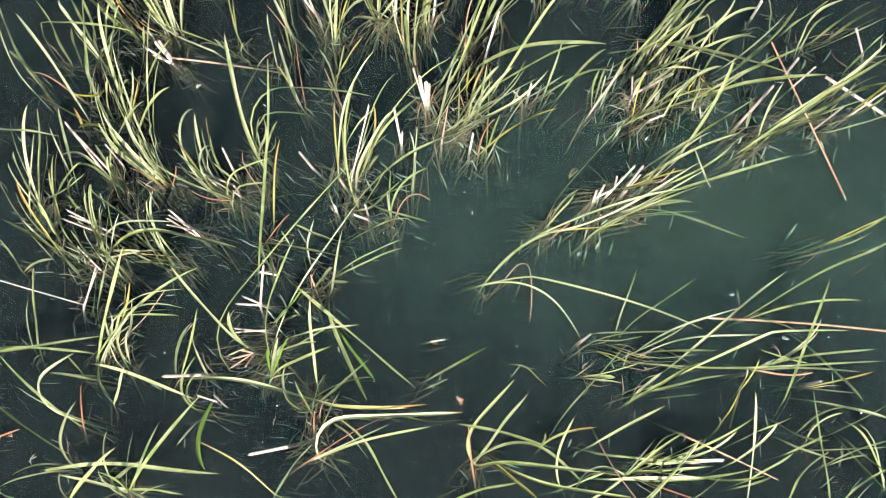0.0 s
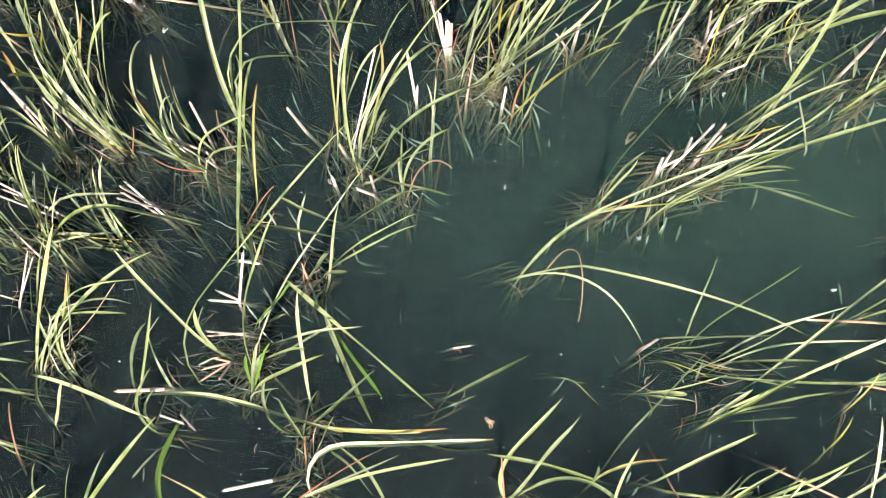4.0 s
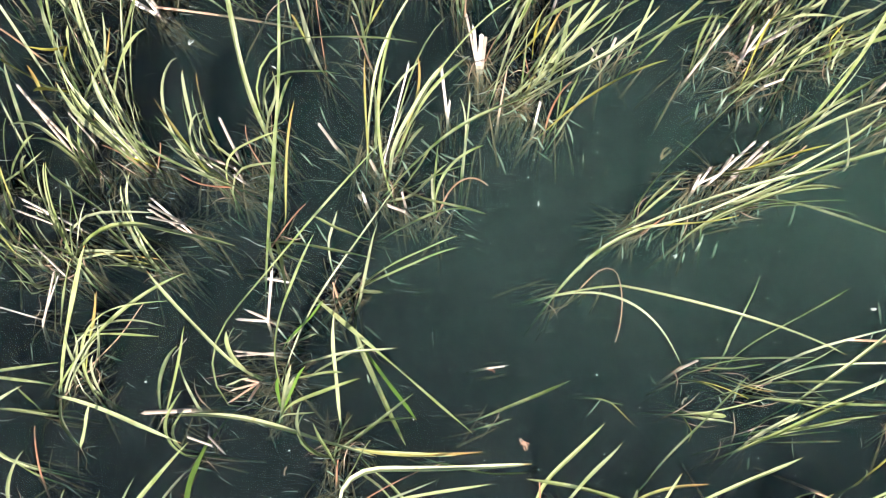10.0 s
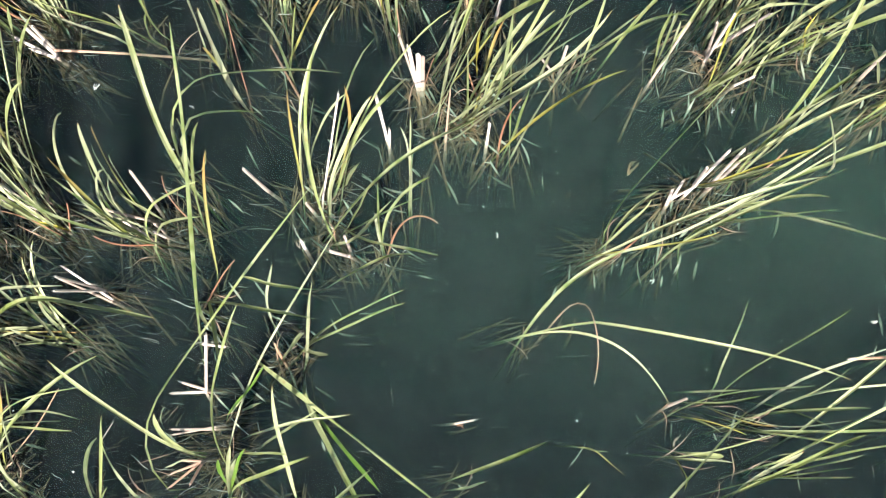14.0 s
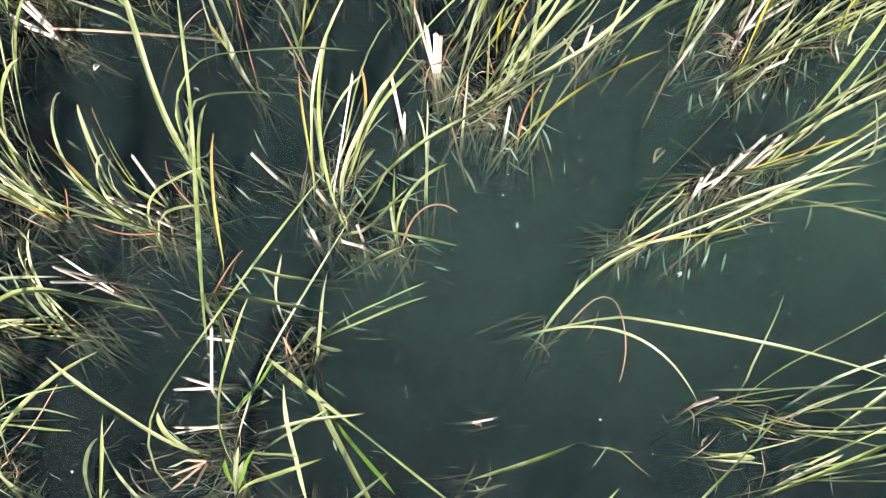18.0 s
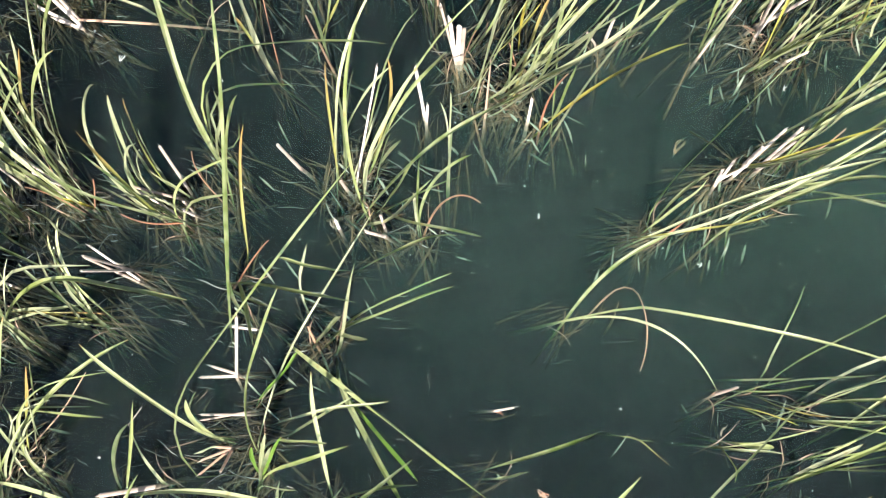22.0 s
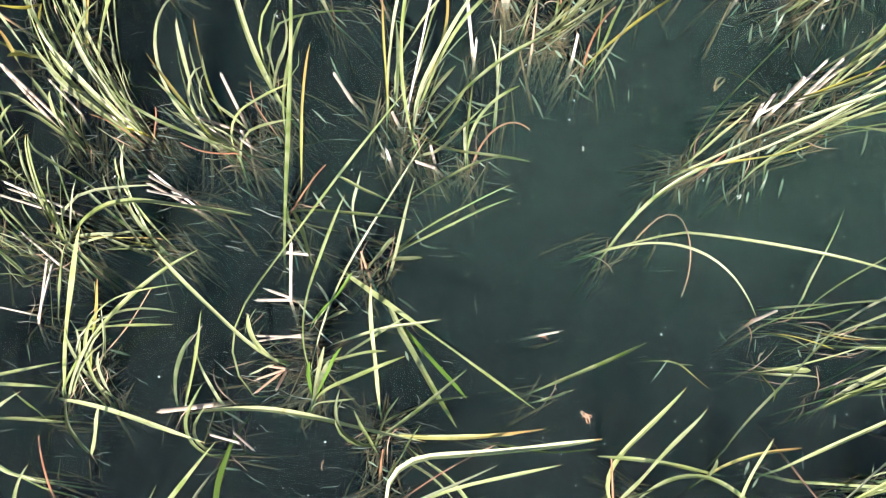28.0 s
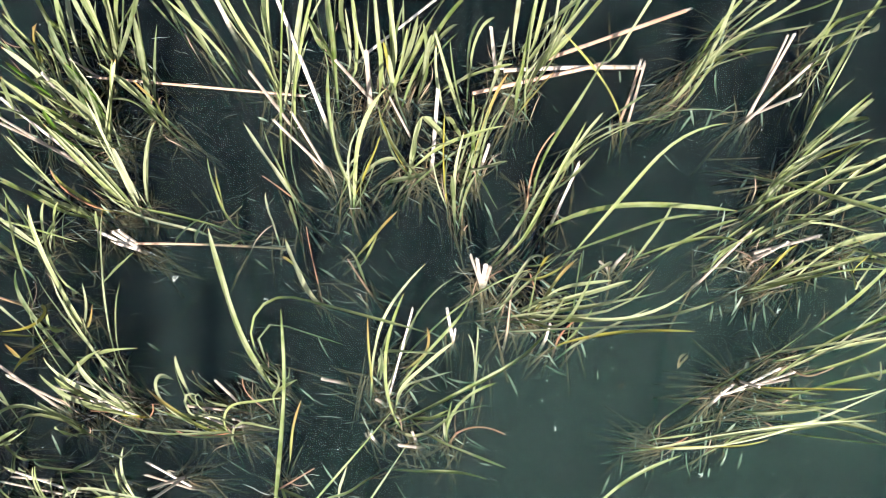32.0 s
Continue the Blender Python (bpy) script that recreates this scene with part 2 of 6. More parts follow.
def tube(points, radii, sides, verts, faces, flat=0.75):
    """A stem along points with a cut end."""
    base, k = len(verts), len(points)
    for i, (p, r) in enumerate(zip(points, radii)):
        d = (points[min(i + 1, k - 1)] - points[max(i - 1, 0)]).normalized()
        side = d.cross(Vector((0, 0, 1)))
        side = side.normalized() if side.length > 1e-4 else Vector((1, 0, 0))
        up = side.cross(d)
        for j in range(sides):
            a = 2 * math.pi * j / sides
            verts.append(p + side * (r * math.cos(a)) + up * (r * flat * math.sin(a)))
    for i in range(k - 1):
        for j in range(sides):
            a, b = base + i * sides + j, base + i * sides + (j + 1) % sides
            faces.append((a, b, b + sides, a + sides))
    faces += [tuple(base + j for j in reversed(range(sides))), tuple(base + (k - 1) * sides + j for j in range(sides))]


def ease(x):
    x = min(1.0, max(0.0, x))
    return x * x * (3 - 2 * x)


def course(azimuth, length, turn, at, span, rise, straight=False, steps=14, depth=0.34, arch=0.0, wobble=None):
    """The line of a leaf from its root below the water: it sets out along azimuth, swings by turn degrees round the share at of its length, and rises."""
    p = Vector((0, 0, 0))
    d = Vector((math.cos(radians(azimuth)), math.sin(radians(azimuth)), 0))
    back = 0.02 + 0.035 * min(1.0, length / 0.4)
    pts = [d * (-back * s) + Vector((0, 0, -depth * s / 3)) for s in (3, 2, 1)]
    fine = 3 * steps
    for i in range(fine + 1):
        u = i / fine
        if i % 3 == 0:
            side = Vector((0, 0, 0))
            if wobble:
                side = Vector((-math.sin(radians(azimuth)), math.cos(radians(azimuth)), 0)) * (wobble[0] * math.sin(7 * u + wobble[1]) * u * (1 - 0.6 * u))
            z = rise * u if straight else rise * (1 - (1 - u) ** 1.25) + arch * 4 * u * (1 - u)
            pts.append(p + side + Vector((0, 0, z)))
        h = radians(azimuth + turn * ease((u + 0.5 / fine - at) / span + 0.5))
        p = p + Vector((math.cos(h), math.sin(h), 0)) * (length / fine)
    return pts


def leaf(rng, row, parent):
    dx, dy, az, length, turn, at, span, rise, arch, width, k = row
    place, w = (dx, dy, 0), width / 1000
    verts, faces = [], []
    if k in "wWb":
        pts = course(az, length, turn, at, span, rise, True, 5, 0.30)
        r = w / 2 * rng.uniform(0.8, 1.0)
        radii = [r * (0.97 - 0.02 * i + rng.uniform(-0.08, 0.08)) for i in range(len(pts))]
        tube(pts[3:], radii[3:], 7, verts, faces)
        ob = mesh_object("dead_stem", verts, faces, LEAF[k], parent, place)
        verts, faces = [], []
        tube(pts[:4], [q * 1.03 for q in radii[:4]], 6, verts, faces)
        mesh_object("waterlogged_foot", verts, faces, M_FOOT, ob)
        # a splintered tongue at the cut
        verts, faces = [], []
        d = (pts[-1] - pts[-2]).normalized()
        o = pts[-1] + Vector((rng.gauss(0, r / 3), rng.gauss(0, r / 3), 0))
        ribbon([o - d * 0.006, o + d * rng.uniform(0.002, 0.006), o + d * rng.uniform(0.008, 0.018)], [r * 0.9, r * 0.7, r * 0.2], 0.2, (rng.uniform(-1, 1), 1), verts, faces)
        mesh_object("splinter", verts, faces, M_STRAW, ob)
        return ob
    if k in "rd":
        pts = course(az, length, turn, at, span, rise, False, 16, 0.2, arch)
        tube(pts, [w * 0.45 * (1.1 - 0.03 * i) for i in range(len(pts))], 5, verts, faces)
        return mesh_object("red_stalk" if k == "r" else "brown_stalk", verts, faces, LEAF[k], parent, place, True)
    pts = course(az, length, turn, at, span, rise, arch=arch, wobble=(rng.gauss(0, 0.004), rng.uniform(0, 6)))
    widths = [w * 0.35, w * 0.42, w * 0.48]
    n = len(pts) - 4
    full, power = rng.uniform(0.12, 0.35), rng.uniform(5.0, 14.0)
    for i in range(n + 1):
        u = i / n
        widths.append(w * (0.62 + 0.38 * ease(u / full)) * max(0.12, 1 - u ** power) * rng.uniform(0.93, 1.05))
    t0 = rng.gauss(0, 0.55)
    ribbon(pts, widths, rng.uniform(0.12, 0.38), (t0, t0 + rng.gauss(0, 0.7)), verts, faces)
    ob = mesh_object("leaf", verts, faces, LEAF[k], parent, place)
    at_ = ob.data.attributes.new("along", 'FLOAT', 'POINT')
    at_.data.foreach_set("value", [max(0, i // 4 - 3) / n for i in range(len(verts))])
    return ob


COUNT = [0]


def litter_object(name, v, f, mat, ob):
    if v:
        tagged(mesh_object(name, v, f, mat, ob), kind="stuff")


def sedge(x, y, *lists):
    """One clump: its leaves and dead stems, each (dx, dy, azimuth, length, turn, where, over, rise, arch, width in mm, kind), and its finer growth and sunken litter."""
    COUNT[0] += 1
    rng = random.Random(COUNT[0] * 7 + 3)
    rows = [r for some in lists for r in some]
    kinds = "".join(r[10] for r in rows)
    ob = new("sedge_clump")
    ob.location = (x, y, 0)
    straw, green = sum(c in "wWb" for c in kinds), sum(c in "gGyqo" for c in kinds)
    if green == 0:
        label = "cut straw-coloured stubs of dead sedge standing in the pond" if straw else "reddish withered stalk standing in the pond"
    elif straw:
        label = "dense green sedge clump with pale cut dead stems in water" if len(rows) > 7 else "small green sedge tuft with pale dead stems in water"
    elif "o" in kinds or "q" in kinds:
        label = "green sedge clump with some yellow and orange leaves in water"
    elif any(abs(r[4]) > 50 for r in rows):
        label = "long arching lime green sedge leaves bent over the water"
    else:
        label = "dense tuft of green sedge leaves rising from pond water" if len(rows) > 5 else "sparse green sedge leaves lying out over pond water"
    tagged(ob, label, "sedge clump", "sedge clumps in the pond")
    for row in rows:
        leaf(rng, row, ob)
    thick = len(rows) > 5
    # thin young leaves between the large ones
    v, f = [], []
    for dx, dy, az, length, turn, at, span, rise, arch, width, k in rows:
        if k in "rdbWw" or length < 0.12:
            continue
        for _ in range(rng.choice(((0, 1, 1, 2) if y > 1.55 else (1, 1, 2) if x < -0.9 or y > 1.2 else (0, 0, 1)) if thick else (0, 1, 1, 2) if y > 1.55 else (0, 0, 0, 1))):
            o = Vector((dx + rng.gauss(0, 0.025), dy + rng.gauss(0, 0.025), 0))
            pts = course(az + rng.gauss(0, 12), length * rng.uniform(0.4, 0.95), turn + rng.gauss(0, 15), at, span, rise * rng.uniform(0.5, 1.0), False, 6)
            w = rng.uniform(0.005, 0.011)
            ribbon([p + o for p in pts], [w * 0.5] * 3 + [w * max(0.08, 1 - (i / 6) ** 5) for i in range(7)], 0.12, (rng.gauss(0, 0.6), rng.gauss(0, 0.6)), v, f)
    litter_object("fine_growth", v, f, M_GREEN, ob)
    # brown stem bases slanting down into the water, away from the leaves
    v, f = [], []
    for dx, dy, az, length, turn, at, span, rise, arch, width, k in rows:
        for _ in range((7 if thick else 3) if y > 0.62 or x < 0.3 else rng.choice((0, 0, 1))):
            o = Vector((dx + rng.gauss(0, 0.03), dy + rng.gauss(0, 0.03), 0))
            a, run = radians(az + rng.gauss(0, 16)), rng.uniform(0.05, 0.20)
            d = Vector((math.cos(a), math.sin(a), 0))
            top = (-0.015 if y > 0.9 and x > -0.4 else -0.045) - 0.07 * rng.random()
            pts = [o - d * run + Vector((0, 0, top - rng.uniform(0.10, 0.30))), o - d * run * 0.45 + Vector((0, 0, top - 0.06)), o + d * 0.02 + Vector((0, 0, top))]
            r = rng.uniform(0.0015, 0.0042)
            tube(pts, [r * 1.3, r * 1.1, r * 0.4], 4, v, f)
    litter_object("stubble", v, f, M_SILT, ob)
    # drowned leaves hanging in the water below the clump
    v, f = [], []
    for dx, dy, az, length, turn, at, span, rise, arch, width, k in rows:
        for _ in range(rng.choice((0, 1, 1, 2)) if y > 0.3 and x > -0.95 else rng.choice((0, 0, 0, 1))):
            o = Vector((dx + rng.gauss(0, 0.07), dy + rng.gauss(0, 0.07), -rng.uniform(0.008, 0.06)))
            a = radians(rng.gauss(-48, 20) if x < 0.3 else rng.gauss(-100, 20))
            d = Vector((math.cos(a), math.sin(a), -rng.uniform(0.0, 0.6)))
            ln, w, q = rng.uniform(0.03, 0.10), rng.uniform(0.003, 0.010), rng.gauss(0, 0.12)
            n = Vector((-d.y, d.x, 0))
            ribbon([o + d * (ln * (u + 0.35)) + n * (ln * q * u * u) for u in (0, 0.25, 0.5, 0.75, 1)], [w * 0.25, w * 0.8, w, w * 0.8, w * 0.1], 0.1, (rng.gauss(0, 0.4), rng.gauss(0, 0.4)), v, f)
    litter_object("drowned_leaves", v, f, M_DROWNED, ob)
    # dead brown leaves drooping at the foot
    v, f = [], []
    for dx, dy, az, length, turn, at, span, rise, arch, width, k in rows:
        for _ in range(rng.choice((0, 0, 1)) if thick else rng.choice((0, 0, 0, 1))):
            o = Vector((dx + rng.gauss(0, 0.03), dy + rng.gauss(0, 0.03), 0))
            pts = course(az + rng.gauss(0, 25), rng.uniform(0.03, 0.12), rng.gauss(0, 40), 0.5, 0.8, rng.uniform(0.002, 0.03), False, 6, 0.12)
            w = rng.uniform(0.002, 0.005)
            ribbon([p + o for p in pts], [w * 0.6] * 3 + [w * max(0.1, 1 - (i / 6) ** 2) for i in range(7)], 0.15, (rng.uniform(-1, 1), rng.uniform(-1, 1)), v, f)
    litter_object("dead_leaves", v, f, M_BROWN, ob)
    # pale rotten wisps drifting at the water line
    v, f = [], []
    for dx, dy, az, length, turn, at, span, rise, arch, width, k in rows:
        for _ in range(rng.choice((0, 1, 1, 2)) if x < -0.3 else rng.choice((0, 0, 1))):
            o = Vector((dx + rng.gauss(0, 0.12), dy + rng.gauss(0, 0.08), -rng.uniform(0.002, 0.045)))
            a = rng.choice((0, math.pi)) + rng.gauss(-0.15, 0.4)
            ln, q, ph = rng.uniform(0.02, 0.12), rng.uniform(-0.1, 0.1), rng.uniform(0, 6)
            d = Vector((math.cos(a), math.sin(a), 0))
            n = Vector((-d.y, d.x, 0))
            drop = rng.uniform(0.0, 0.03)
            pts = [o + d * (ln * u) + n * (ln * (q * u * u + 0.02 * math.sin(8 * u + ph))) - Vector((0, 0, drop * u)) for u in (0, 0.2, 0.4, 0.6, 0.8, 1.0)]
            w = rng.uniform(0.0010, 0.0040)
            ribbon(pts, [w * 0.3, w, w * 0.6, w, w * 0.7, w * 0.15], 0.1, (rng.uniform(-1, 1), rng.uniform(-1, 1)), v, f)
    litter_object("sunken_litter", v, f, M_WISP, ob)
    return ob


def stalk(x, y, azimuth, length, bow, kind, z0=0.03, z1=0.07):
    """A long dead stalk lying over the water, with its nodes and a broken end."""
    rng = random.Random(int(x * 100) + int(y * 100))
    ob = new("reed_stalk")
    ob.location = (x, y, 0)
    d = Vector((math.cos(radians(azimuth)), math.sin(radians(azimuth)), 0))
    n = Vector((-d.y, d.x, 0))
    k = 14
    pts = [d * (length * i / k) + n * (4 * bow * length * (i / k) * (1 - i / k)) + Vector((0, 0, z0 + (z1 - z0) * i / k)) for i in range(k + 1)]
    r = {"w": 0.0045, "W": 0.0085, "b": 0.0075, "r": 0.0042}[kind]
    v, f = [], []
    tube(pts, [r * rng.uniform(0.92, 1.08) for _ in pts], 7, v, f, 0.9)
    stem = mesh_object("stem", v, f, {"w": M_PINK, "W": M_STRAW, "b": M_PINK, "r": M_RED}[kind], ob)
    for i in range(3, k, 4):
        v, f = [], []
        tube([pts[i] - d * 0.004, pts[i] + d * 0.004], [r * 1.2, r * 1.2], 7, v, f, 0.95)
        mesh_object("node", v, f, M_BROWN, stem)
    v, f = [], []
    for _ in range(4):
        o = pts[-1] + Vector((rng.gauss(0, r / 2), rng.gauss(0, r / 2), 0))
        ribbon([o - d * 0.01, o + d * rng.uniform(0.005, 0.02), o + d * rng.uniform(0.022, 0.035)], [0.004, 0.003, 0.001], 0.2, (0, 1), v, f)
    mesh_object("frayed_end", v, f, M_STRAW, stem)
    words = {"w": "long pale straw-coloured dead reed stalk lying over the water", "W": "thick bleached broken reed stalk lying over the water",
             "b": "thick pinkish tan broken reed stalk lying over water", "r": "thin reddish brown reed stalk lying over the water"}
    tagged(ob, words[kind], "reed stalk", "dead reed stalks")
    return ob


sedge(-0.90, 1.09, [
    (0.010, 0.008, 122, 0.524, -26, 0.20, 1.0, 0.45, 0.00, 19, "g"),
    (-0.003, 0.070, 132, 0.824, -153, 0.20, 0.6, 0.85, 0.00, 10, "y"),
    (-0.005, 0.032, 111, 0.172, -126, 0.13, 0.6, 0.80, 0.00, 11, "g"),
    (-0.009, 0.049, 329, 0.221, 151, 0.80, 0.6, 0.80, 0.00, 12, "g"),
    (0.023, -0.064, 73, 0.213, -61, 0.07, 0.6, 0.85, 0.00, 12, "y"),
    (-0.031, -0.071, 124, 0.102, -61, 0.65, 1.4, 0.20, 0.00, 5, "r"),
])
sedge(-0.88, 0.59, [
    (-0.016, 0.005, 68, 0.714, 21, 0.80, 0.6, 1.10, 0.00, 14, "y"),
    (-0.007, -0.022, 347, 0.089, 0, 0.50, 1.0, 0.06, 0.00, 12, "W"),
    (0.032, 0.016, 119, 0.090, -60, 0.50, 1.4, 0.20, 0.00, 12, "g"),
])
sedge(-0.85, 0.74, [
    (0.023, 0.075, 56, 0.263, -2, 0.80, 1.0, 0.78, 0.00, 9, "o"),
    (-0.011, -0.030, 306, 0.247, -18, 0.35, 1.4, 0.36, 0.00, 15, "y"),
    (-0.011, -0.030, 347, 0.438, -6, 0.20, 0.6, 0.50, 0.00, 11, "y"),
    (-0.009, -0.021, 28, 0.172, -0, 0.07, 1.4, 0.30, 0.00, 8, "r"),
])
sedge(-1.06, 0.98, [
    (0.007, -0.045, 102, 0.327, -99, 0.20, 0.6, 0.40, 0.00, 9, "y"),
    (0.018, -0.053, 172, 0.294, -59, 0.80, 1.0, 0.60, 0.00, 11, "g"),
    (0.039, 0.068, 92, 0.064, 0, 0.50, 1.0, 0.30, 0.00, 14, "w"),
    (-0.054, 0.042, 193, 0.187, -125, 0.07, 0.6, 0.60, 0.00, 13, "g"),
    (-0.031, 0.084, 115, 0.122, -83, 0.07, 0.6, 0.73, 0.00, 10, "o"),
    (-0.046, -0.041, 137, 0.338, -156, 0.50, 1.0, 0.95, 0.00, 13, "g"),
    (-0.004, -0.049, 198, 0.204, -83, 0.07, 0.6, 0.60, 0.00, 13, "o"),
    (0.007, -0.045, 122, 0.166, 46, 0.35, 1.4, 0.25, 0.00, 15, "g"),
    (-0.065, 0.048, 67, 0.034, 64, 0.50, 1.4, 0.20, 0.00, 15, "g"),
], [
    (0.053, 0.028, 151, 0.080, -9, 0.50, 1.4, 0.25, 0.00, 11, "g"),
    (0.010, 0.028, 168, 0.114, 0, 0.50, 1.0, 0.12, 0.00, 13, "w"),
    (0.003, -0.026, 145, 0.103, 0, 0.50, 1.0, 0.12, 0.00, 11, "w"),
    (0.052, -0.010, 85, 0.005, 0, 0.50, 1.0, 0.10, 0.00, 12, "w"),
    (0.061, -0.033, 173, 0.010, 0, 0.50, 1.0, 0.10, 0.00, 16, "W"),
    (0.007, -0.056, 189, 0.165, -50, 0.65, 1.4, 0.10, 0.00, 8, "r"),
])
sedge(-0.71, 1.44, [
    (0.024, -0.072, 162, 0.183, -65, 0.07, 1.0, 0.54, 0.00, 19, "g"),
    (-0.056, 0.071, 127, 0.027, 68, 0.65, 0.6, 0.25, 0.00, 9, "o"),
    (0.017, 0.008, 91, 0.168, -2, 0.35, 1.4, 0.30, 0.00, 5, "r"),
])
sedge(-0.52, 1.48, [
    (0.003, -0.045, 98, 0.101, 54, 0.65, 0.6, 0.50, 0.00, 12, "g"),
    (-0.015, 0.025, 341, 0.101, 61, 0.35, 1.4, 0.50, 0.00, 11, "y"),
    (0.007, -0.062, 122, 0.089, -5, 0.50, 1.4, 0.30, 0.00, 10, "d"),
    (-0.012, 0.073, 28, 0.181, 9, 0.50, 1.4, 0.30, 0.00, 11, "o"),
])
sedge(-0.46, 1.09, [
    (-0.055, -0.020, 84, 0.217, -5, 0.80, 0.6, 0.47, 0.00, 9, "o"),
    (-0.181, -0.007, 157, 0.028, 0, 0.50, 1.0, 0.29, 0.00, 14, "w"),
    (-0.058, -0.020, 77, 0.414, -42, 0.50, 1.0, 0.80, 0.00, 15, "y"),
    (-0.024, -0.006, 53, 0.100, 38, 0.50, 1.4, 0.50, 0.00, 11, "g"),
    (0.011, -0.053, 69, 0.289, 0, 0.50, 1.0, 0.32, 0.00, 9, "w"),
    (-0.026, 0.061, 90, 0.214, -103, 0.07, 0.6, 0.85, 0.00, 11, "y"),
    (0.075, 0.020, 25, 0.157, 113, 0.80, 1.4, 0.65, 0.00, 9, "o"),
    (0.068, -0.013, 43, 0.424, 34, 0.80, 0.6, 0.15, 0.30, 13, "y"),
    (0.090, 0.085, 37, 0.438, -42, 0.80, 1.4, 0.80, 0.00, 11, "y"),
], [
    (0.095, -0.010, 316, 0.099, 59, 0.80, 1.0, 0.50, 0.00, 11, "g"),
    (-0.031, -0.088, 135, 0.011, 0, 0.50, 1.0, 0.08, 0.00, 14, "W"),
])
sedge(-1.07, 0.12, [
    (0.047, -0.029, 170, 1.152, -125, 0.07, 0.6, 0.50, 0.00, 13, "y"),
    (-0.072, -0.032, 92, 0.177, -4, 0.35, 1.0, 0.30, 0.00, 10, "y"),
    (0.040, 0.046, 15, 0.101, 0, 0.50, 1.0, 0.10, 0.00, 10, "g"),
])
sedge(-1.40, 1.05, [
    (0.018, -0.002, 349, 0.114, 94, 0.65, 0.6, 0.51, 0.00, 12, "g"),
    (-0.011, 0.091, 102, 0.516, -36, 0.07, 0.6, 0.80, 0.00, 12, "y"),
    (-0.097, 0.156, 80, 0.420, -85, 0.07, 0.1, 0.95, 0.00, 12, "y"),
    (-0.042, 0.185, 335, 0.180, 156, 0.80, 0.1, 0.53, 0.00, 8, "g"),
    (0.029, -0.008, 144, 0.112, -75, 0.07, 0.6, 0.51, 0.00, 10, "g"),
    (0.038, -0.042, 81, 0.087, 5, 0.50, 1.4, 0.49, 0.00, 10, "g"),
    (0.038, -0.047, 144, 0.052, -98, 0.35, 1.4, 0.48, 0.00, 10, "y"),
    (0.038, -0.044, 149, 0.137, 0, 0.50, 1.0, 0.20, 0.00, 9, "w"),
    (-0.004, -0.039, 142, 0.081, 35, 0.50, 1.4, 0.20, 0.00, 6, "r"),
], [
    (0.060, -0.049, 166, 0.059, 0, 0.50, 1.0, 0.10, 0.00, 9, "q"),
    (0.073, -0.045, 17, 0.082, 79, 0.80, 1.0, 0.20, 0.00, 9, "r"),
    (-0.046, 0.030, 44, 0.076, 47, 0.35, 1.0, 0.20, 0.00, 5, "r"),
    (-0.007, -0.033, 24, 0.045, 85, 0.07, 1.4, 0.47, 0.00, 14, "y"),
    (0.017, -0.033, 128, 0.234, -45, 0.80, 0.6, 0.57, 0.00, 15, "y"),
    (-0.006, -0.040, 138, 0.198, -37, 0.65, 0.6, 0.55, 0.00, 13, "g"),
    (-0.056, -0.009, 130, 0.118, -40, 0.35, 1.4, 0.51, 0.00, 13, "y"),
    (0.042, -0.040, 114, 0.198, -33, 0.65, 0.6, 0.55, 0.00, 15, "g"),
    (-0.033, 0.028, 131, 0.081, 0, 0.50, 1.0, 0.30, 0.00, 11, "w"),
], [
    (-0.009, 0.014, 164, 0.023, 0, 0.50, 1.0, 0.25, 0.00, 11, "w"),
    (-0.057, 0.014, 154, 0.069, 0, 0.50, 1.0, 0.30, 0.00, 11, "w"),
])
sedge(-1.57, 1.49, [
    (0.084, 0.018, 354, 0.302, 28, 0.80, 1.4, 0.65, 0.00, 13, "y"),
    (-0.052, 0.014, 124, 0.260, -82, 0.13, 1.0, 0.58, 0.00, 16, "y"),
    (-0.032, -0.020, 348, 0.130, 0, 0.50, 1.0, 0.30, 0.00, 16, "g"),
])
sedge(-1.49, 0.88, [
    (0.093, 0.011, 349, 0.112, 151, 0.65, 0.3, 0.51, 0.00, 8, "g"),
    (-0.034, 0.060, 80, 0.135, -47, 0.35, 1.4, 0.60, 0.00, 15, "g"),
    (-0.046, -0.016, 346, 0.102, 15, 0.20, 1.4, 0.50, 0.00, 9, "g"),
    (-0.023, -0.066, 131, 0.105, -73, 0.80, 0.1, 0.50, 0.00, 9, "g"),
])
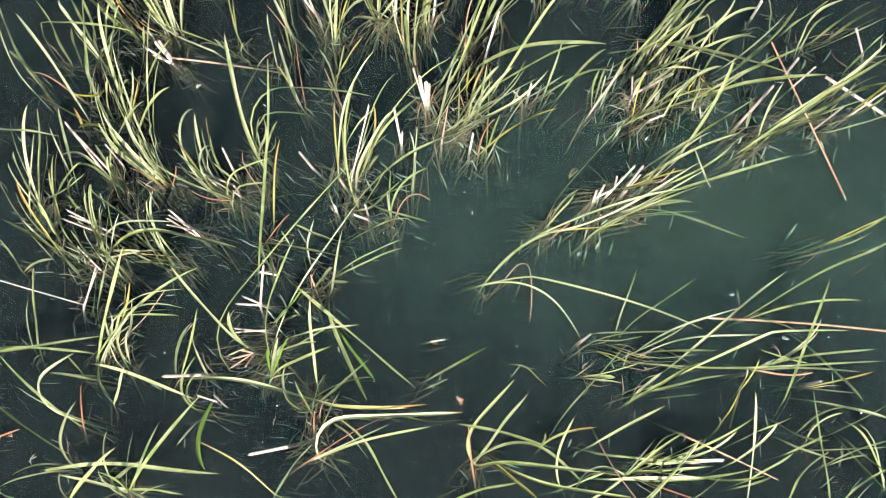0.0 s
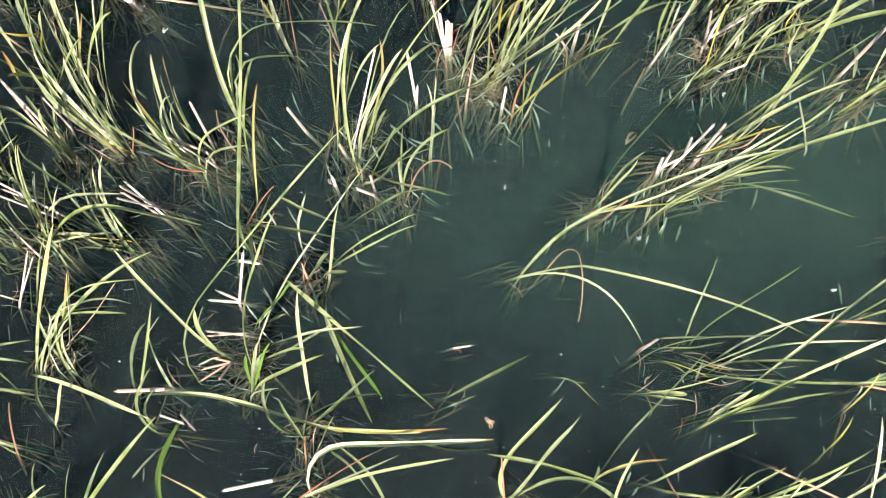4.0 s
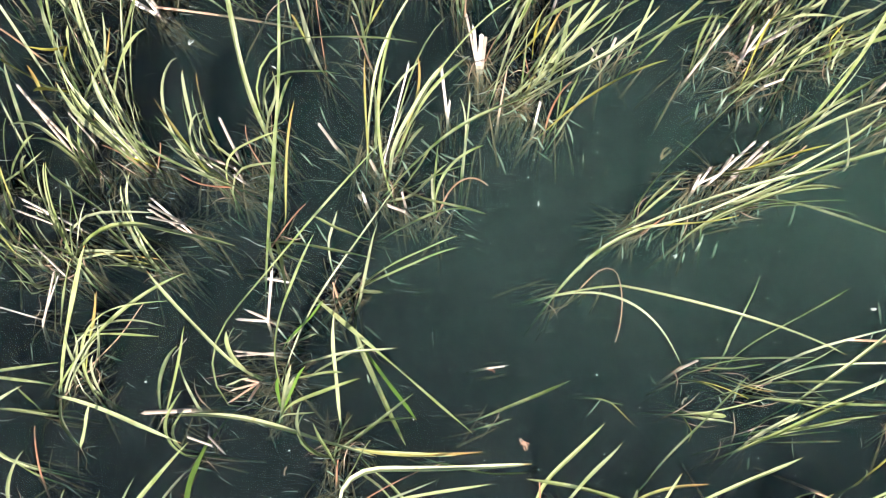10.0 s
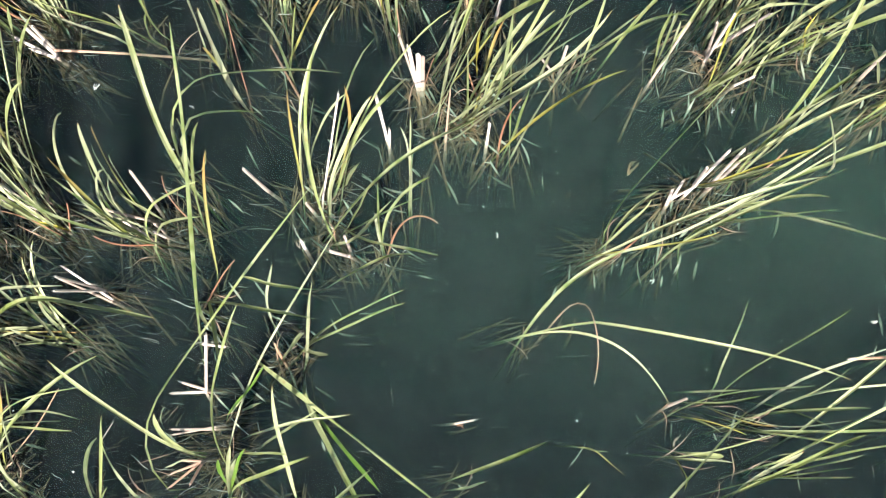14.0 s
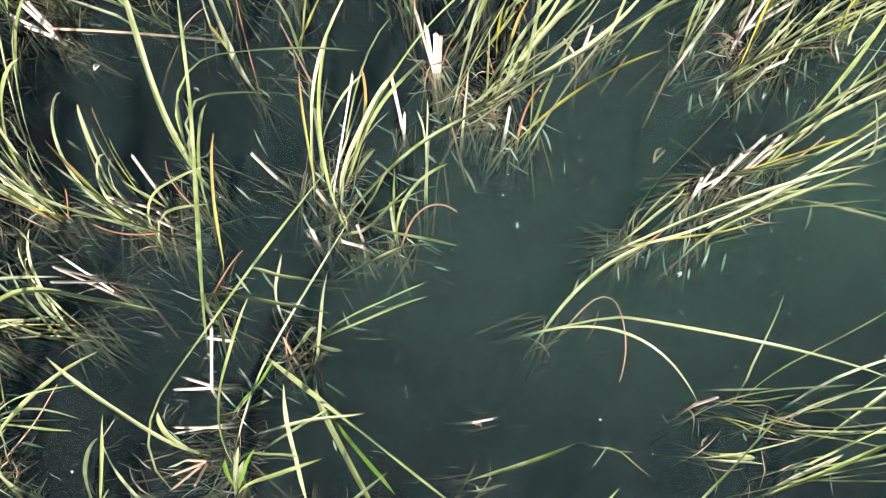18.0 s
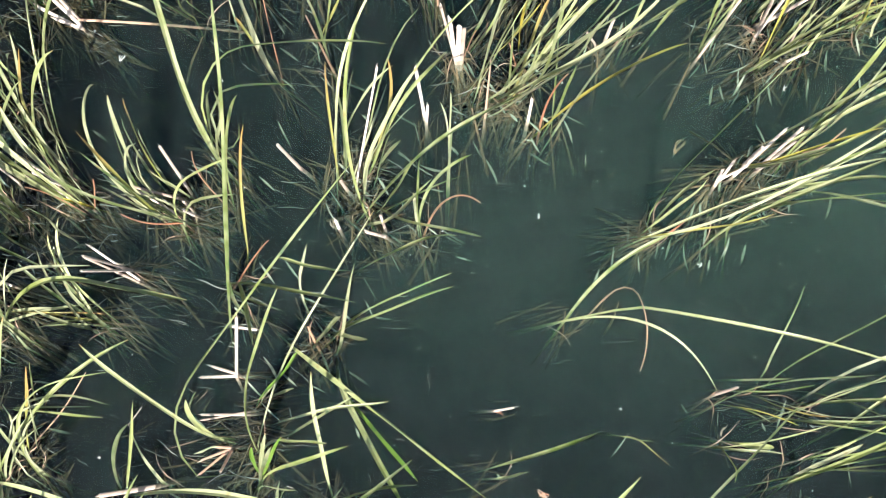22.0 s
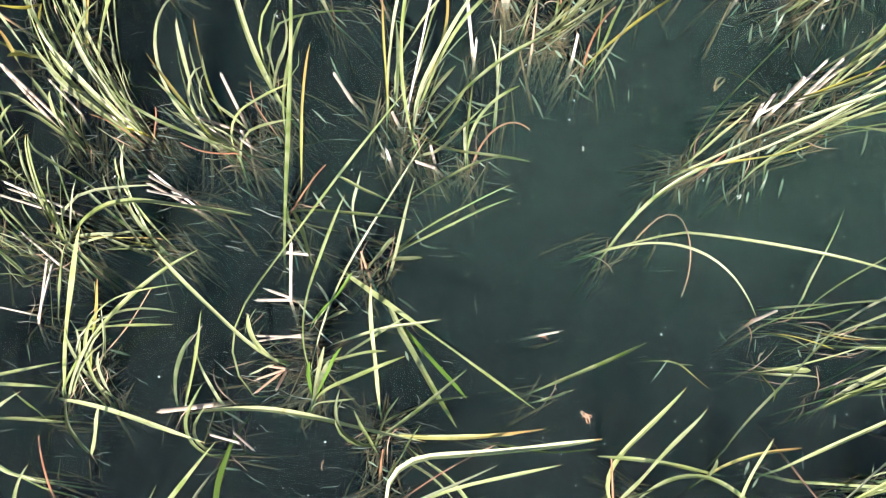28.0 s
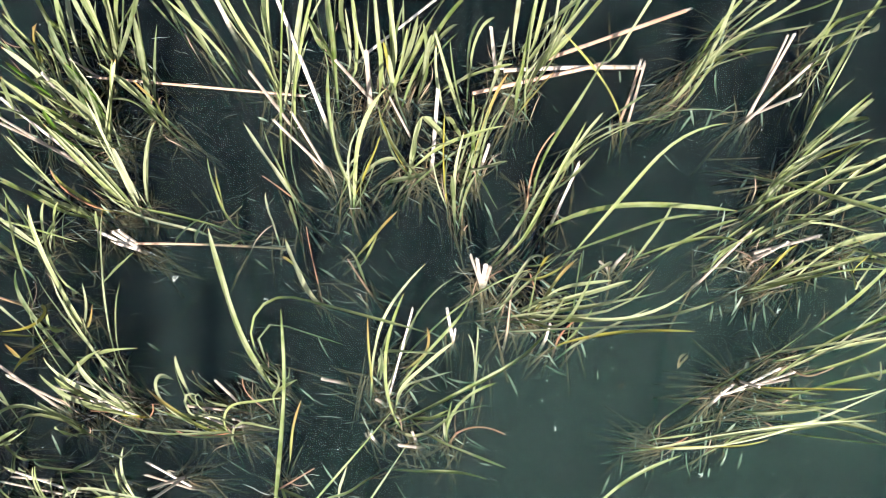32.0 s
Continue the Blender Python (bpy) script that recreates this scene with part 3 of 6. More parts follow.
sedge(-1.36, 1.74, [
    (0.003, -0.110, 135, 0.041, 0, 0.50, 1.0, 0.20, 0.00, 20, "W"),
    (0.002, -0.098, 111, 0.023, 0, 0.50, 1.0, 0.20, 0.00, 16, "W"),
    (-0.029, -0.102, 152, 0.112, 0, 0.50, 1.0, 0.05, 0.00, 13, "W"),
    (0.009, -0.122, 160, 0.086, 0, 0.50, 1.0, 0.03, 0.00, 15, "W"),
    (-0.026, 0.020, 284, 0.054, 0, 0.50, 1.0, 0.20, 0.00, 7, "o"),
    (0.011, 0.035, 86, 0.257, 18, 0.80, 0.6, 0.58, 0.00, 16, "y"),
    (-0.041, 0.050, 98, 0.201, 39, 0.50, 1.4, 0.55, 0.00, 14, "g"),
    (-0.029, 0.050, 89, 0.113, 21, 0.35, 1.4, 0.51, 0.00, 11, "y"),
    (-0.030, 0.014, 182, 0.076, -17, 0.50, 1.4, 0.20, 0.00, 11, "o"),
], [
    (0.044, 0.069, 80, 0.240, -29, 0.35, 1.4, 0.30, 0.00, 11, "g"),
    (0.012, 0.060, 41, 0.109, 40, 0.65, 1.0, 0.50, 0.00, 20, "g"),
    (0.046, 0.058, 44, 0.238, -9, 0.35, 1.4, 0.57, 0.00, 15, "g"),
    (-0.016, 0.048, 161, 0.208, -42, 0.07, 0.6, 0.55, 0.00, 14, "y"),
])
sedge(-1.04, 1.70, [
    (-0.066, 0.004, 299, 0.181, 0, 0.50, 1.0, 0.54, 0.00, 12, "g"),
    (0.069, -0.070, 33, -0.143, 123, 0.13, 1.4, 0.54, 0.00, 10, "y"),
    (-0.049, 0.001, 167, 0.380, -20, 0.80, 1.0, 0.20, 0.00, 10, "y"),
    (0.006, 0.067, 62, 0.089, 6, 0.35, 1.4, 0.30, 0.00, 13, "o"),
    (0.056, -0.020, 166, 0.180, -81, 0.07, 1.0, 0.40, 0.00, 11, "y"),
])
sedge(-0.41, 0.92, [
    (-0.025, 0.006, 114, 0.415, -54, 0.35, 1.4, 0.75, 0.00, 11, "y"),
    (-0.020, 0.071, 74, 0.283, -41, 0.20, 0.6, 0.70, 0.00, 12, "y"),
    (0.026, 0.112, 39, 0.081, -12, 0.50, 1.4, 0.40, 0.00, 7, "g"),
    (-0.008, 0.005, 24, 0.595, 20, 0.80, 0.6, 0.30, 0.30, 13, "y"),
    (0.041, 0.012, 4, 0.122, 29, 0.65, 1.4, 0.50, 0.00, 11, "y"),
    (0.035, 0.001, 313, 0.347, 24, 0.20, 0.6, 0.33, 0.00, 9, "g"),
    (0.041, -0.065, 104, 0.033, 0, 0.50, 1.0, 0.08, 0.00, 13, "w"),
    (0.039, -0.092, 167, 0.061, 0, 0.50, 1.0, 0.05, 0.00, 13, "w"),
    (-0.111, -0.053, 108, 0.021, 0, 0.50, 1.0, 0.05, 0.00, 14, "W"),
])
sedge(-0.04, 1.41, [
    (-0.054, 0.007, 128, 0.071, 0, 0.50, 1.0, 0.36, 0.00, 14, "w"),
    (-0.051, 0.006, 110, 0.056, 0, 0.50, 1.0, 0.25, 0.00, 18, "W"),
    (-0.044, 0.006, 84, 0.035, 0, 0.50, 1.0, 0.22, 0.00, 21, "W"),
    (-0.033, 0.005, 75, 0.030, 0, 0.50, 1.0, 0.22, 0.00, 20, "W"),
    (-0.020, 0.019, 354, 0.031, 0, 0.50, 1.0, 0.25, 0.00, 6, "r"),
    (0.030, -0.048, 50, 0.122, -136, 0.80, 0.3, 0.70, 0.00, 11, "g"),
    (0.022, -0.081, 24, 0.184, 12, 0.20, 0.6, 0.60, 0.00, 11, "y"),
    (0.079, 0.012, 295, 0.124, 103, 0.50, 1.4, 0.52, 0.00, 9, "q"),
    (0.070, 0.106, 26, 0.389, 34, 0.07, 0.6, 0.64, 0.00, 14, "y"),
])
sedge(-0.17, 1.68, [
    (0.032, -0.067, 270, 0.028, 0, 0.50, 1.0, 0.30, 0.00, 7, "r"),
    (-0.027, 0.068, 97, 0.210, -17, 0.50, 1.4, 0.40, 0.00, 9, "q"),
    (-0.000, -0.005, 97, 0.088, 0, 0.50, 1.0, 0.30, 0.00, 17, "g"),
    (0.000, 0.007, 92, 0.182, -33, 0.65, 1.4, 0.50, 0.00, 11, "y"),
])
sedge(-0.18, 1.17, [
    (-0.031, 0.058, 103, 0.077, 0, 0.50, 1.0, 0.30, 0.00, 14, "w"),
    (-0.025, 0.040, 78, 0.033, 0, 0.50, 1.0, 0.08, 0.00, 11, "w"),
    (0.044, -0.090, 82, 0.141, 27, 0.35, 1.0, 0.20, 0.00, 6, "g"),
])
sedge(-0.23, 0.89, [
    (0.085, 0.102, 85, 0.250, 1, 0.65, 1.4, 0.22, 0.00, 8, "g"),
    (-0.025, -0.027, 94, 0.131, -27, 0.50, 1.4, 0.40, 0.00, 9, "y"),
    (-0.025, -0.027, 95, 0.271, -80, 0.35, 1.4, 0.20, 0.00, 10, "y"),
    (0.007, -0.026, 58, 0.176, -90, 0.35, 1.4, 0.30, 0.10, 8, "r"),
    (-0.031, -0.027, 92, 0.069, 0, 0.50, 1.0, 0.20, 0.00, 10, "g"),
])
sedge(-0.85, 0.17, [
    (0.025, 0.010, 76, 0.821, -24, 0.20, 1.0, 0.30, 0.00, 7, "g"),
    (-0.095, 0.036, 145, 0.337, -29, 0.07, 0.6, 0.80, 0.00, 11, "y"),
    (0.020, -0.001, 106, 0.500, -53, 0.13, 1.0, 0.85, 0.00, 12, "y"),
    (-0.100, 0.041, 155, 0.140, -86, 0.20, 1.4, 0.40, 0.00, 15, "y"),
    (0.111, 0.081, 14, 0.363, -11, 0.35, 1.4, 0.30, 0.00, 10, "y"),
    (-0.066, 0.003, 197, 0.083, 0, 0.50, 1.0, 0.06, 0.00, 10, "b"),
    (-0.066, 0.003, 218, 0.110, 0, 0.50, 1.0, 0.06, 0.00, 10, "b"),
    (-0.061, -0.003, 250, 0.060, 0, 0.50, 1.0, 0.08, 0.00, 10, "b"),
    (-0.065, 0.008, 167, 0.046, 0, 0.50, 1.0, 0.06, 0.00, 10, "b"),
], [
    (-0.008, 0.109, 175, 0.136, 0, 0.50, 1.0, 0.04, 0.00, 10, "w"),
    (-0.008, 0.117, 186, 0.132, 0, 0.50, 1.0, 0.04, 0.00, 10, "w"),
    (0.039, -0.094, 43, 0.343, -27, 0.07, 0.6, 0.50, 0.00, 13, "y"),
    (0.081, 0.022, 5, 0.237, -7, 0.65, 1.0, 0.60, 0.00, 9, "y"),
    (0.028, -0.102, 60, 0.188, 0, 0.50, 1.0, 0.40, 0.00, 13, "g"),
    (0.025, -0.101, 48, 0.167, 0, 0.50, 1.0, 0.40, 0.00, 13, "g"),
    (0.034, -0.092, 44, 0.208, 0, 0.50, 1.0, 0.50, 0.00, 11, "G"),
    (0.027, -0.012, 25, 0.130, 0, 0.50, 1.0, 0.30, 0.00, 10, "g"),
    (0.019, -0.070, 66, 0.100, 0, 0.50, 1.0, 0.30, 0.00, 13, "G"),
])
sedge(0.09, 1.30, [
    (0.033, 0.132, 157, 0.025, -137, 0.50, 0.6, 0.50, 0.00, 9, "q"),
    (0.022, 0.070, 122, 0.061, -9, 0.65, 1.4, 0.12, 0.00, 8, "r"),
    (0.009, -0.014, 64, 0.154, -25, 0.65, 0.6, 0.60, 0.00, 10, "o"),
    (-0.004, -0.047, 304, 0.193, 137, 0.35, 0.6, 0.85, 0.00, 10, "g"),
    (0.009, -0.014, 336, 0.107, 24, 0.13, 1.4, 0.80, 0.00, 10, "y"),
    (0.011, 0.009, 40, 0.140, -62, 0.35, 0.6, 0.90, 0.00, 12, "y"),
    (0.016, 0.003, 354, 0.179, 8, 0.13, 1.4, 0.90, 0.00, 15, "y"),
    (0.016, -0.003, 12, 0.163, -76, 0.65, 0.6, 0.53, 0.00, 9, "y"),
    (-0.026, -0.045, 348, 0.413, 35, 0.80, 0.6, 1.05, 0.00, 12, "y"),
], [
    (-0.002, -0.019, 337, 0.352, 84, 0.80, 1.0, 1.00, 0.00, 10, "y"),
    (-0.095, -0.074, 80, 0.181, 0, 0.50, 1.0, 0.02, 0.00, 11, "d"),
])
sedge(0.19, 1.18, [
    (0.026, -0.004, 92, 0.263, -11, 0.80, 0.6, 0.50, 0.00, 9, "y"),
    (0.003, -0.014, 24, 0.281, -36, 0.20, 1.4, 0.82, 0.00, 10, "q"),
    (0.021, -0.004, 47, 0.108, 30, 0.50, 1.4, 0.32, 0.00, 9, "y"),
    (-0.012, -0.001, 81, 0.097, -65, 0.50, 1.4, 0.30, 0.00, 9, "r"),
    (-0.055, 0.007, 77, 0.052, 0, 0.50, 1.0, 0.08, 0.00, 13, "w"),
])
sedge(0.34, 1.47, [
    (0.085, -0.015, 78, 0.013, 0, 0.50, 1.0, 0.15, 0.00, 15, "W"),
    (0.013, -0.038, 17, 0.017, 0, 0.50, 1.0, 0.20, 0.00, 12, "g"),
    (0.044, -0.032, 157, 0.042, 0, 0.50, 1.0, 0.08, 0.00, 11, "w"),
    (-0.066, 0.039, 47, 0.508, -59, 0.80, 0.6, 0.70, 0.00, 13, "y"),
    (-0.072, 0.040, 9, 0.360, -23, 0.80, 0.6, 0.50, 0.00, 9, "y"),
])
sedge(0.76, 1.41, [
    (-0.020, -0.013, 199, 0.082, -130, 0.50, 0.6, 0.49, 0.00, 11, "y"),
    (-0.007, 0.003, 190, 0.041, -125, 0.50, 1.4, 0.47, 0.00, 10, "g"),
    (-0.030, -0.047, 51, 0.177, 0, 0.50, 1.0, 0.30, 0.00, 11, "w"),
    (-0.002, -0.003, 256, 0.049, -153, 0.50, 0.6, 0.47, 0.00, 9, "g"),
    (0.052, 0.055, 47, 0.033, 54, 0.80, 1.0, 0.47, 0.00, 11, "y"),
])
sedge(0.97, 1.37, [
    (-0.030, 0.070, 197, 0.075, 0, 0.50, 1.0, 0.40, 0.00, 14, "W"),
    (-0.038, 0.053, 103, 0.020, 0, 0.50, 1.0, 0.40, 0.00, 14, "W"),
    (-0.031, -0.028, 127, 0.093, -108, 0.80, 0.6, 0.51, 0.00, 9, "q"),
    (-0.019, -0.023, 39, 0.130, 142, 0.65, 0.6, 0.51, 0.00, 10, "g"),
    (-0.009, -0.035, 222, -0.050, -3, 0.13, 1.0, 0.51, 0.00, 9, "g"),
    (-0.038, -0.045, 7, 0.177, 6, 0.35, 1.4, 0.54, 0.00, 11, "g"),
    (-0.057, -0.060, 9, 0.275, -24, 0.65, 0.6, 0.59, 0.00, 12, "y"),
    (0.015, 0.032, 122, 0.024, 0, 0.50, 1.0, 0.20, 0.00, 7, "o"),
    (0.078, 0.021, 148, 0.022, 0, 0.50, 1.0, 0.15, 0.00, 13, "W"),
], [
    (0.057, -0.043, 16, 0.067, 0, 0.50, 1.0, 0.03, 0.00, 11, "W"),
    (0.136, -0.003, 84, 0.175, -118, 0.50, 1.4, 0.53, 0.00, 13, "y"),
    (-0.029, 0.086, 5, 0.134, 0, 0.50, 1.0, 0.30, 0.00, 17, "W"),
])
sedge(1.08, 1.47, [
    (0.014, 0.039, 229, 0.177, 150, 0.80, 0.1, 0.50, 0.00, 9, "g"),
    (-0.053, 0.042, 17, 0.329, -28, 0.65, 0.6, 0.61, 0.00, 13, "y"),
    (0.027, -0.081, 0, 0.532, -13, 0.50, 0.1, 0.72, 0.00, 15, "y"),
])
sedge(1.31, 1.45, [
    (-0.033, -0.038, 178, 0.177, 94, 0.50, 0.1, 0.58, 0.00, 10, "g"),
    (-0.026, -0.031, 228, 0.330, -156, 0.65, 0.1, 0.54, 0.00, 9, "g"),
    (0.048, 0.016, 194, 0.167, -58, 0.80, 1.0, 0.30, 0.00, 7, "o"),
    (-0.031, -0.024, 211, 0.268, -157, 0.80, 0.1, 0.57, 0.00, 7, "q"),
    (-0.015, -0.034, 230, 0.124, 0, 0.50, 1.0, 0.51, 0.00, 9, "g"),
    (0.069, 0.091, 0, 0.251, 58, 0.35, 1.4, 0.58, 0.00, 20, "y"),
    (-0.004, 0.018, 8, 0.276, -3, 0.20, 1.4, 0.59, 0.00, 15, "y"),
])
sedge(0.51, 0.79, [
    (0.005, 0.052, 87, 0.387, -44, 0.07, 0.6, 0.85, 0.00, 7, "y"),
    (0.007, 0.010, 89, 0.120, -72, 0.35, 1.4, 0.50, 0.00, 10, "g"),
    (0.001, 0.007, 34, 0.086, 39, 0.80, 0.6, 0.50, 0.00, 9, "y"),
    (0.013, -0.028, 340, 0.606, 49, 0.13, 1.4, 0.70, 0.00, 11, "g"),
    (-0.019, -0.028, 15, 0.562, -24, 0.80, 1.4, 0.65, 0.00, 11, "y"),
    (-0.030, -0.027, 0, 0.376, 14, 0.80, 0.6, 0.20, 0.00, 8, "q"),
    (0.058, -0.020, 33, 0.055, 0, 0.50, 1.0, 0.05, 0.00, 9, "r"),
])
sedge(1.02, 0.98, [
    (0.015, 0.055, 9, 0.262, 57, 0.20, 0.6, 0.58, 0.00, 6, "g"),
    (0.002, 0.039, 45, 0.193, -33, 0.65, 0.6, 0.55, 0.00, 9, "y"),
    (0.012, 0.031, 265, 0.066, 143, 0.35, 0.6, 0.30, 0.00, 9, "r"),
    (-0.036, 0.017, 71, 0.438, -44, 0.13, 1.0, 0.67, 0.00, 13, "y"),
    (-0.006, 0.073, 19, 0.271, -15, 0.50, 1.4, 0.59, 0.00, 13, "y"),
    (0.075, 0.017, 19, 0.297, 45, 0.80, 1.0, 0.30, 0.00, 10, "y"),
    (-0.011, -0.068, 30, 0.592, -18, 0.07, 0.6, 0.40, 0.00, 13, "y"),
    (-0.012, -0.103, 6, 0.441, -32, 0.07, 0.6, 0.20, 0.00, 10, "g"),
    (-0.039, -0.089, 349, 0.160, 0, 0.50, 1.0, 0.30, 0.00, 12, "y"),
])
sedge(1.32, 0.99, [
    (-0.004, 0.001, 209, 0.255, -75, 0.50, 1.4, 0.64, 0.00, 12, "g"),
])
sedge(0.83, 0.94, [
    (-0.025, 0.007, 44, 0.111, 0, 0.50, 1.0, 0.31, 0.00, 14, "W"),
    (0.056, 0.026, 60, 0.050, 0, 0.50, 1.0, 0.37, 0.00, 14, "W"),
    (0.065, 0.025, 50, 0.027, 0, 0.50, 1.0, 0.30, 0.00, 12, "W"),
    (0.012, 0.043, 199, 0.047, 0, 0.50, 1.0, 0.34, 0.00, 14, "W"),
    (-0.092, -0.021, 86, 0.032, 0, 0.50, 1.0, 0.10, 0.00, 14, "W"),
    (-0.070, -0.001, 67, 0.038, 0, 0.50, 1.0, 0.12, 0.00, 13, "W"),
    (-0.072, -0.001, 17, 0.066, 0, 0.50, 1.0, 0.10, 0.00, 11, "W"),
    (0.012, 0.043, 283, 0.213, 73, 0.07, 0.6, 0.60, 0.00, 7, "q"),
    (0.053, -0.071, 344, 0.267, 36, 0.07, 0.6, 0.58, 0.00, 10, "y"),
], [
    (0.093, -0.107, 356, 0.293, -29, 0.50, 0.6, 0.40, 0.00, 8, "g"),
    (-0.023, 0.029, 331, 0.167, 54, 0.80, 0.6, 0.53, 0.00, 9, "g"),
])
sedge(0.76, 0.77, [
    (-0.043, -0.025, 48, 0.427, -33, 0.07, 0.6, 0.60, 0.00, 11, "g"),
    (0.037, 0.018, 23, 0.301, -76, 0.80, 1.4, 0.55, 0.00, 10, "g"),
    (0.002, -0.007, 112, 0.364, -122, 0.07, 0.6, 0.55, 0.00, 10, "y"),
])
sedge(-1.27, 0.70, [
    (-0.032, -0.056, 115, 0.220, -41, 0.65, 0.6, 0.37, 0.00, 12, "y"),
    (0.057, 0.078, 180, 0.018, 0, 0.50, 1.0, 0.40, 0.00, 12, "w"),
    (0.057, 0.076, 239, 0.048, 0, 0.50, 1.0, 0.40, 0.00, 12, "w"),
    (0.081, 0.044, 137, 0.151, 0, 0.50, 1.0, 0.15, 0.00, 10, "w"),
    (0.080, 0.036, 149, 0.135, 0, 0.50, 1.0, 0.15, 0.00, 10, "w"),
    (-0.074, -0.073, 139, 0.233, -17, 0.65, 1.4, 0.20, 0.00, 10, "g"),
    (-0.074, -0.057, 101, 0.279, -36, 0.65, 0.6, 0.30, 0.00, 10, "y"),
    (-0.074, -0.077, 172, 0.165, -5, 0.20, 1.4, 0.10, 0.00, 8, "o"),
])
sedge(-1.67, 0.66, [
    (0.057, 0.010, 356, 0.322, -6, 0.65, 1.4, 0.04, 0.00, 11, "o"),
    (0.026, -0.006, 66, 0.261, -5, 0.35, 1.0, 0.58, 0.00, 13, "y"),
    (-0.029, 0.140, 162, 0.089, 0, 0.50, 1.0, 0.10, 0.00, 10, "w"),
    (0.038, -0.009, 86, 0.773, -102, 0.07, 1.0, 0.55, 0.00, 17, "y"),
    (0.030, 0.010, 138, 0.248, -83, 0.07, 0.6, 0.58, 0.00, 10, "y"),
    (-0.006, -0.003, 5, 0.257, 62, 0.07, 0.6, 0.58, 0.00, 8, "g"),
    (-0.012, 0.061, 52, 0.181, -26, 0.80, 0.6, 0.54, 0.00, 10, "g"),
    (-0.031, -0.105, 300, 0.135, 158, 0.50, 0.6, 0.51, 0.00, 10, "g"),
    (-0.022, -0.018, 156, 0.109, -127, 0.13, 0.1, 0.52, 0.00, 10, "g"),
], [
    (-0.039, -0.081, 360, 0.161, 155, 0.65, 0.3, 0.53, 0.00, 10, "g"),
    (0.060, 0.096, 153, 0.217, 0, 0.50, 1.0, 0.10, 0.00, 10, "W"),
    (0.044, 0.081, 160, 0.213, 0, 0.50, 1.0, 0.10, 0.00, 9, "W"),
    (0.008, -0.084, 124, 0.110, 0, 0.50, 1.0, 0.15, 0.00, 9, "W"),
    (0.119, -0.091, 118, 0.164, 97, 0.80, 1.4, 0.20, 0.00, 10, "g"),
    (-0.093, -0.014, 344, 0.210, 151, 0.80, 0.1, 0.54, 0.00, 9, "g"),
    (-0.101, -0.045, 341, 0.228, 156, 0.80, 0.1, 0.54, 0.00, 8, "g"),
])
sedge(-1.57, 0.20, [
    (0.033, 0.047, 29, 0.338, 21, 0.65, 1.0, 0.30, 0.00, 6, "r"),
    (-0.038, 0.150, 357, 0.488, -5, 0.80, 1.4, 0.60, 0.00, 9, "y"),
    (0.033, 0.024, 12, 0.286, 70, 0.65, 1.4, 0.59, 0.00, 8, "g"),
    (0.067, -0.065, 37, 0.199, 0, 0.50, 1.0, 0.55, 0.00, 10, "g"),
    (-0.086, -0.038, 50, 0.538, 12, 0.80, 0.6, 0.72, 0.00, 16, "y"),
    (-0.092, -0.044, 43, 0.727, -27, 0.50, 1.4, 0.64, 0.00, 13, "y"),
    (0.039, -0.062, 95, 0.574, -90, 0.35, 1.0, 0.50, 0.10, 13, "y"),
    (0.005, 0.026, 44, 0.318, 29, 0.80, 0.6, 0.50, 0.00, 11, "o"),
])
sedge(-1.23, 0.08, [
    (-0.021, 0.002, 44, 0.339, 24, 0.65, 1.0, 0.58, 0.00, 10, "y"),
    (-0.052, 0.019, 56, 0.274, -33, 0.65, 1.4, 0.50, 0.00, 14, "g"),
    (0.011, -0.028, 11, 0.786, -27, 0.20, 1.0, 0.20, 0.00, 20, "y"),
    (0.067, -0.008, 183, 0.151, 0, 0.50, 1.0, 0.08, 0.00, 20, "W"),
])
sedge(-1.24, 0.28, [
    (0.000, -0.005, 27, 0.115, 0, 0.50, 1.0, 0.20, 0.00, 5, "w"),
])
sedge(-0.84, 0.38, [
    (-0.044, 0.023, 85, 0.192, 0, 0.50, 1.0, 0.04, 0.00, 14, "W"),
    (-0.044, 0.033, 157, 0.074, 0, 0.50, 1.0, 0.04, 0.00, 12, "W"),
    (-0.042, 0.026, 178, 0.108, 0, 0.50, 1.0, 0.04, 0.00, 12, "W"),
    (0.079, -0.044, 13, 0.077, 0, 0.50, 1.0, 0.10, 0.00, 12, "g"),
    (0.026, -0.055, 38, 0.217, 10, 0.80, 1.0, 0.20, 0.00, 10, "G"),
])
sedge(-0.60, 0.68, [
    (0.057, 0.049, 198, 0.107, -23, 0.50, 1.4, 0.50, 0.00, 10, "y"),
    (-0.050, -0.052, 94, 0.174, -29, 0.35, 0.6, 0.20, 0.00, 10, "g"),
])
sedge(-1.04, 0.32, [
    (0.000, -0.001, 24, 0.105, 0, 0.50, 1.0, 0.30, 0.00, 8, "g"),
])
sedge(-0.60, 0.50, [
    (-0.100, -0.012, 321, 0.754, -1, 0.35, 1.4, 0.40, 0.00, 20, "y"),
    (-0.021, -0.004, 100, 0.049, 0, 0.50, 1.0, 0.10, 0.00, 11, "r"),
    (-0.021, -0.009, 30, 0.127, 0, 0.50, 1.0, 0.30, 0.00, 12, "g"),
    (0.044, 0.014, 32, 0.391, -25, 0.07, 0.6, 0.76, 0.00, 14, "y"),
    (0.049, 0.019, 36, 0.391, -27, 0.13, 1.0, 0.78, 0.00, 13, "y"),
    (-0.010, 0.006, 25, 0.118, 0, 0.50, 1.0, 0.30, 0.00, 10, "g"),
    (0.049, 0.019, 341, 0.137, 0, 0.50, 1.0, 0.41, 0.00, 13, "g"),
])
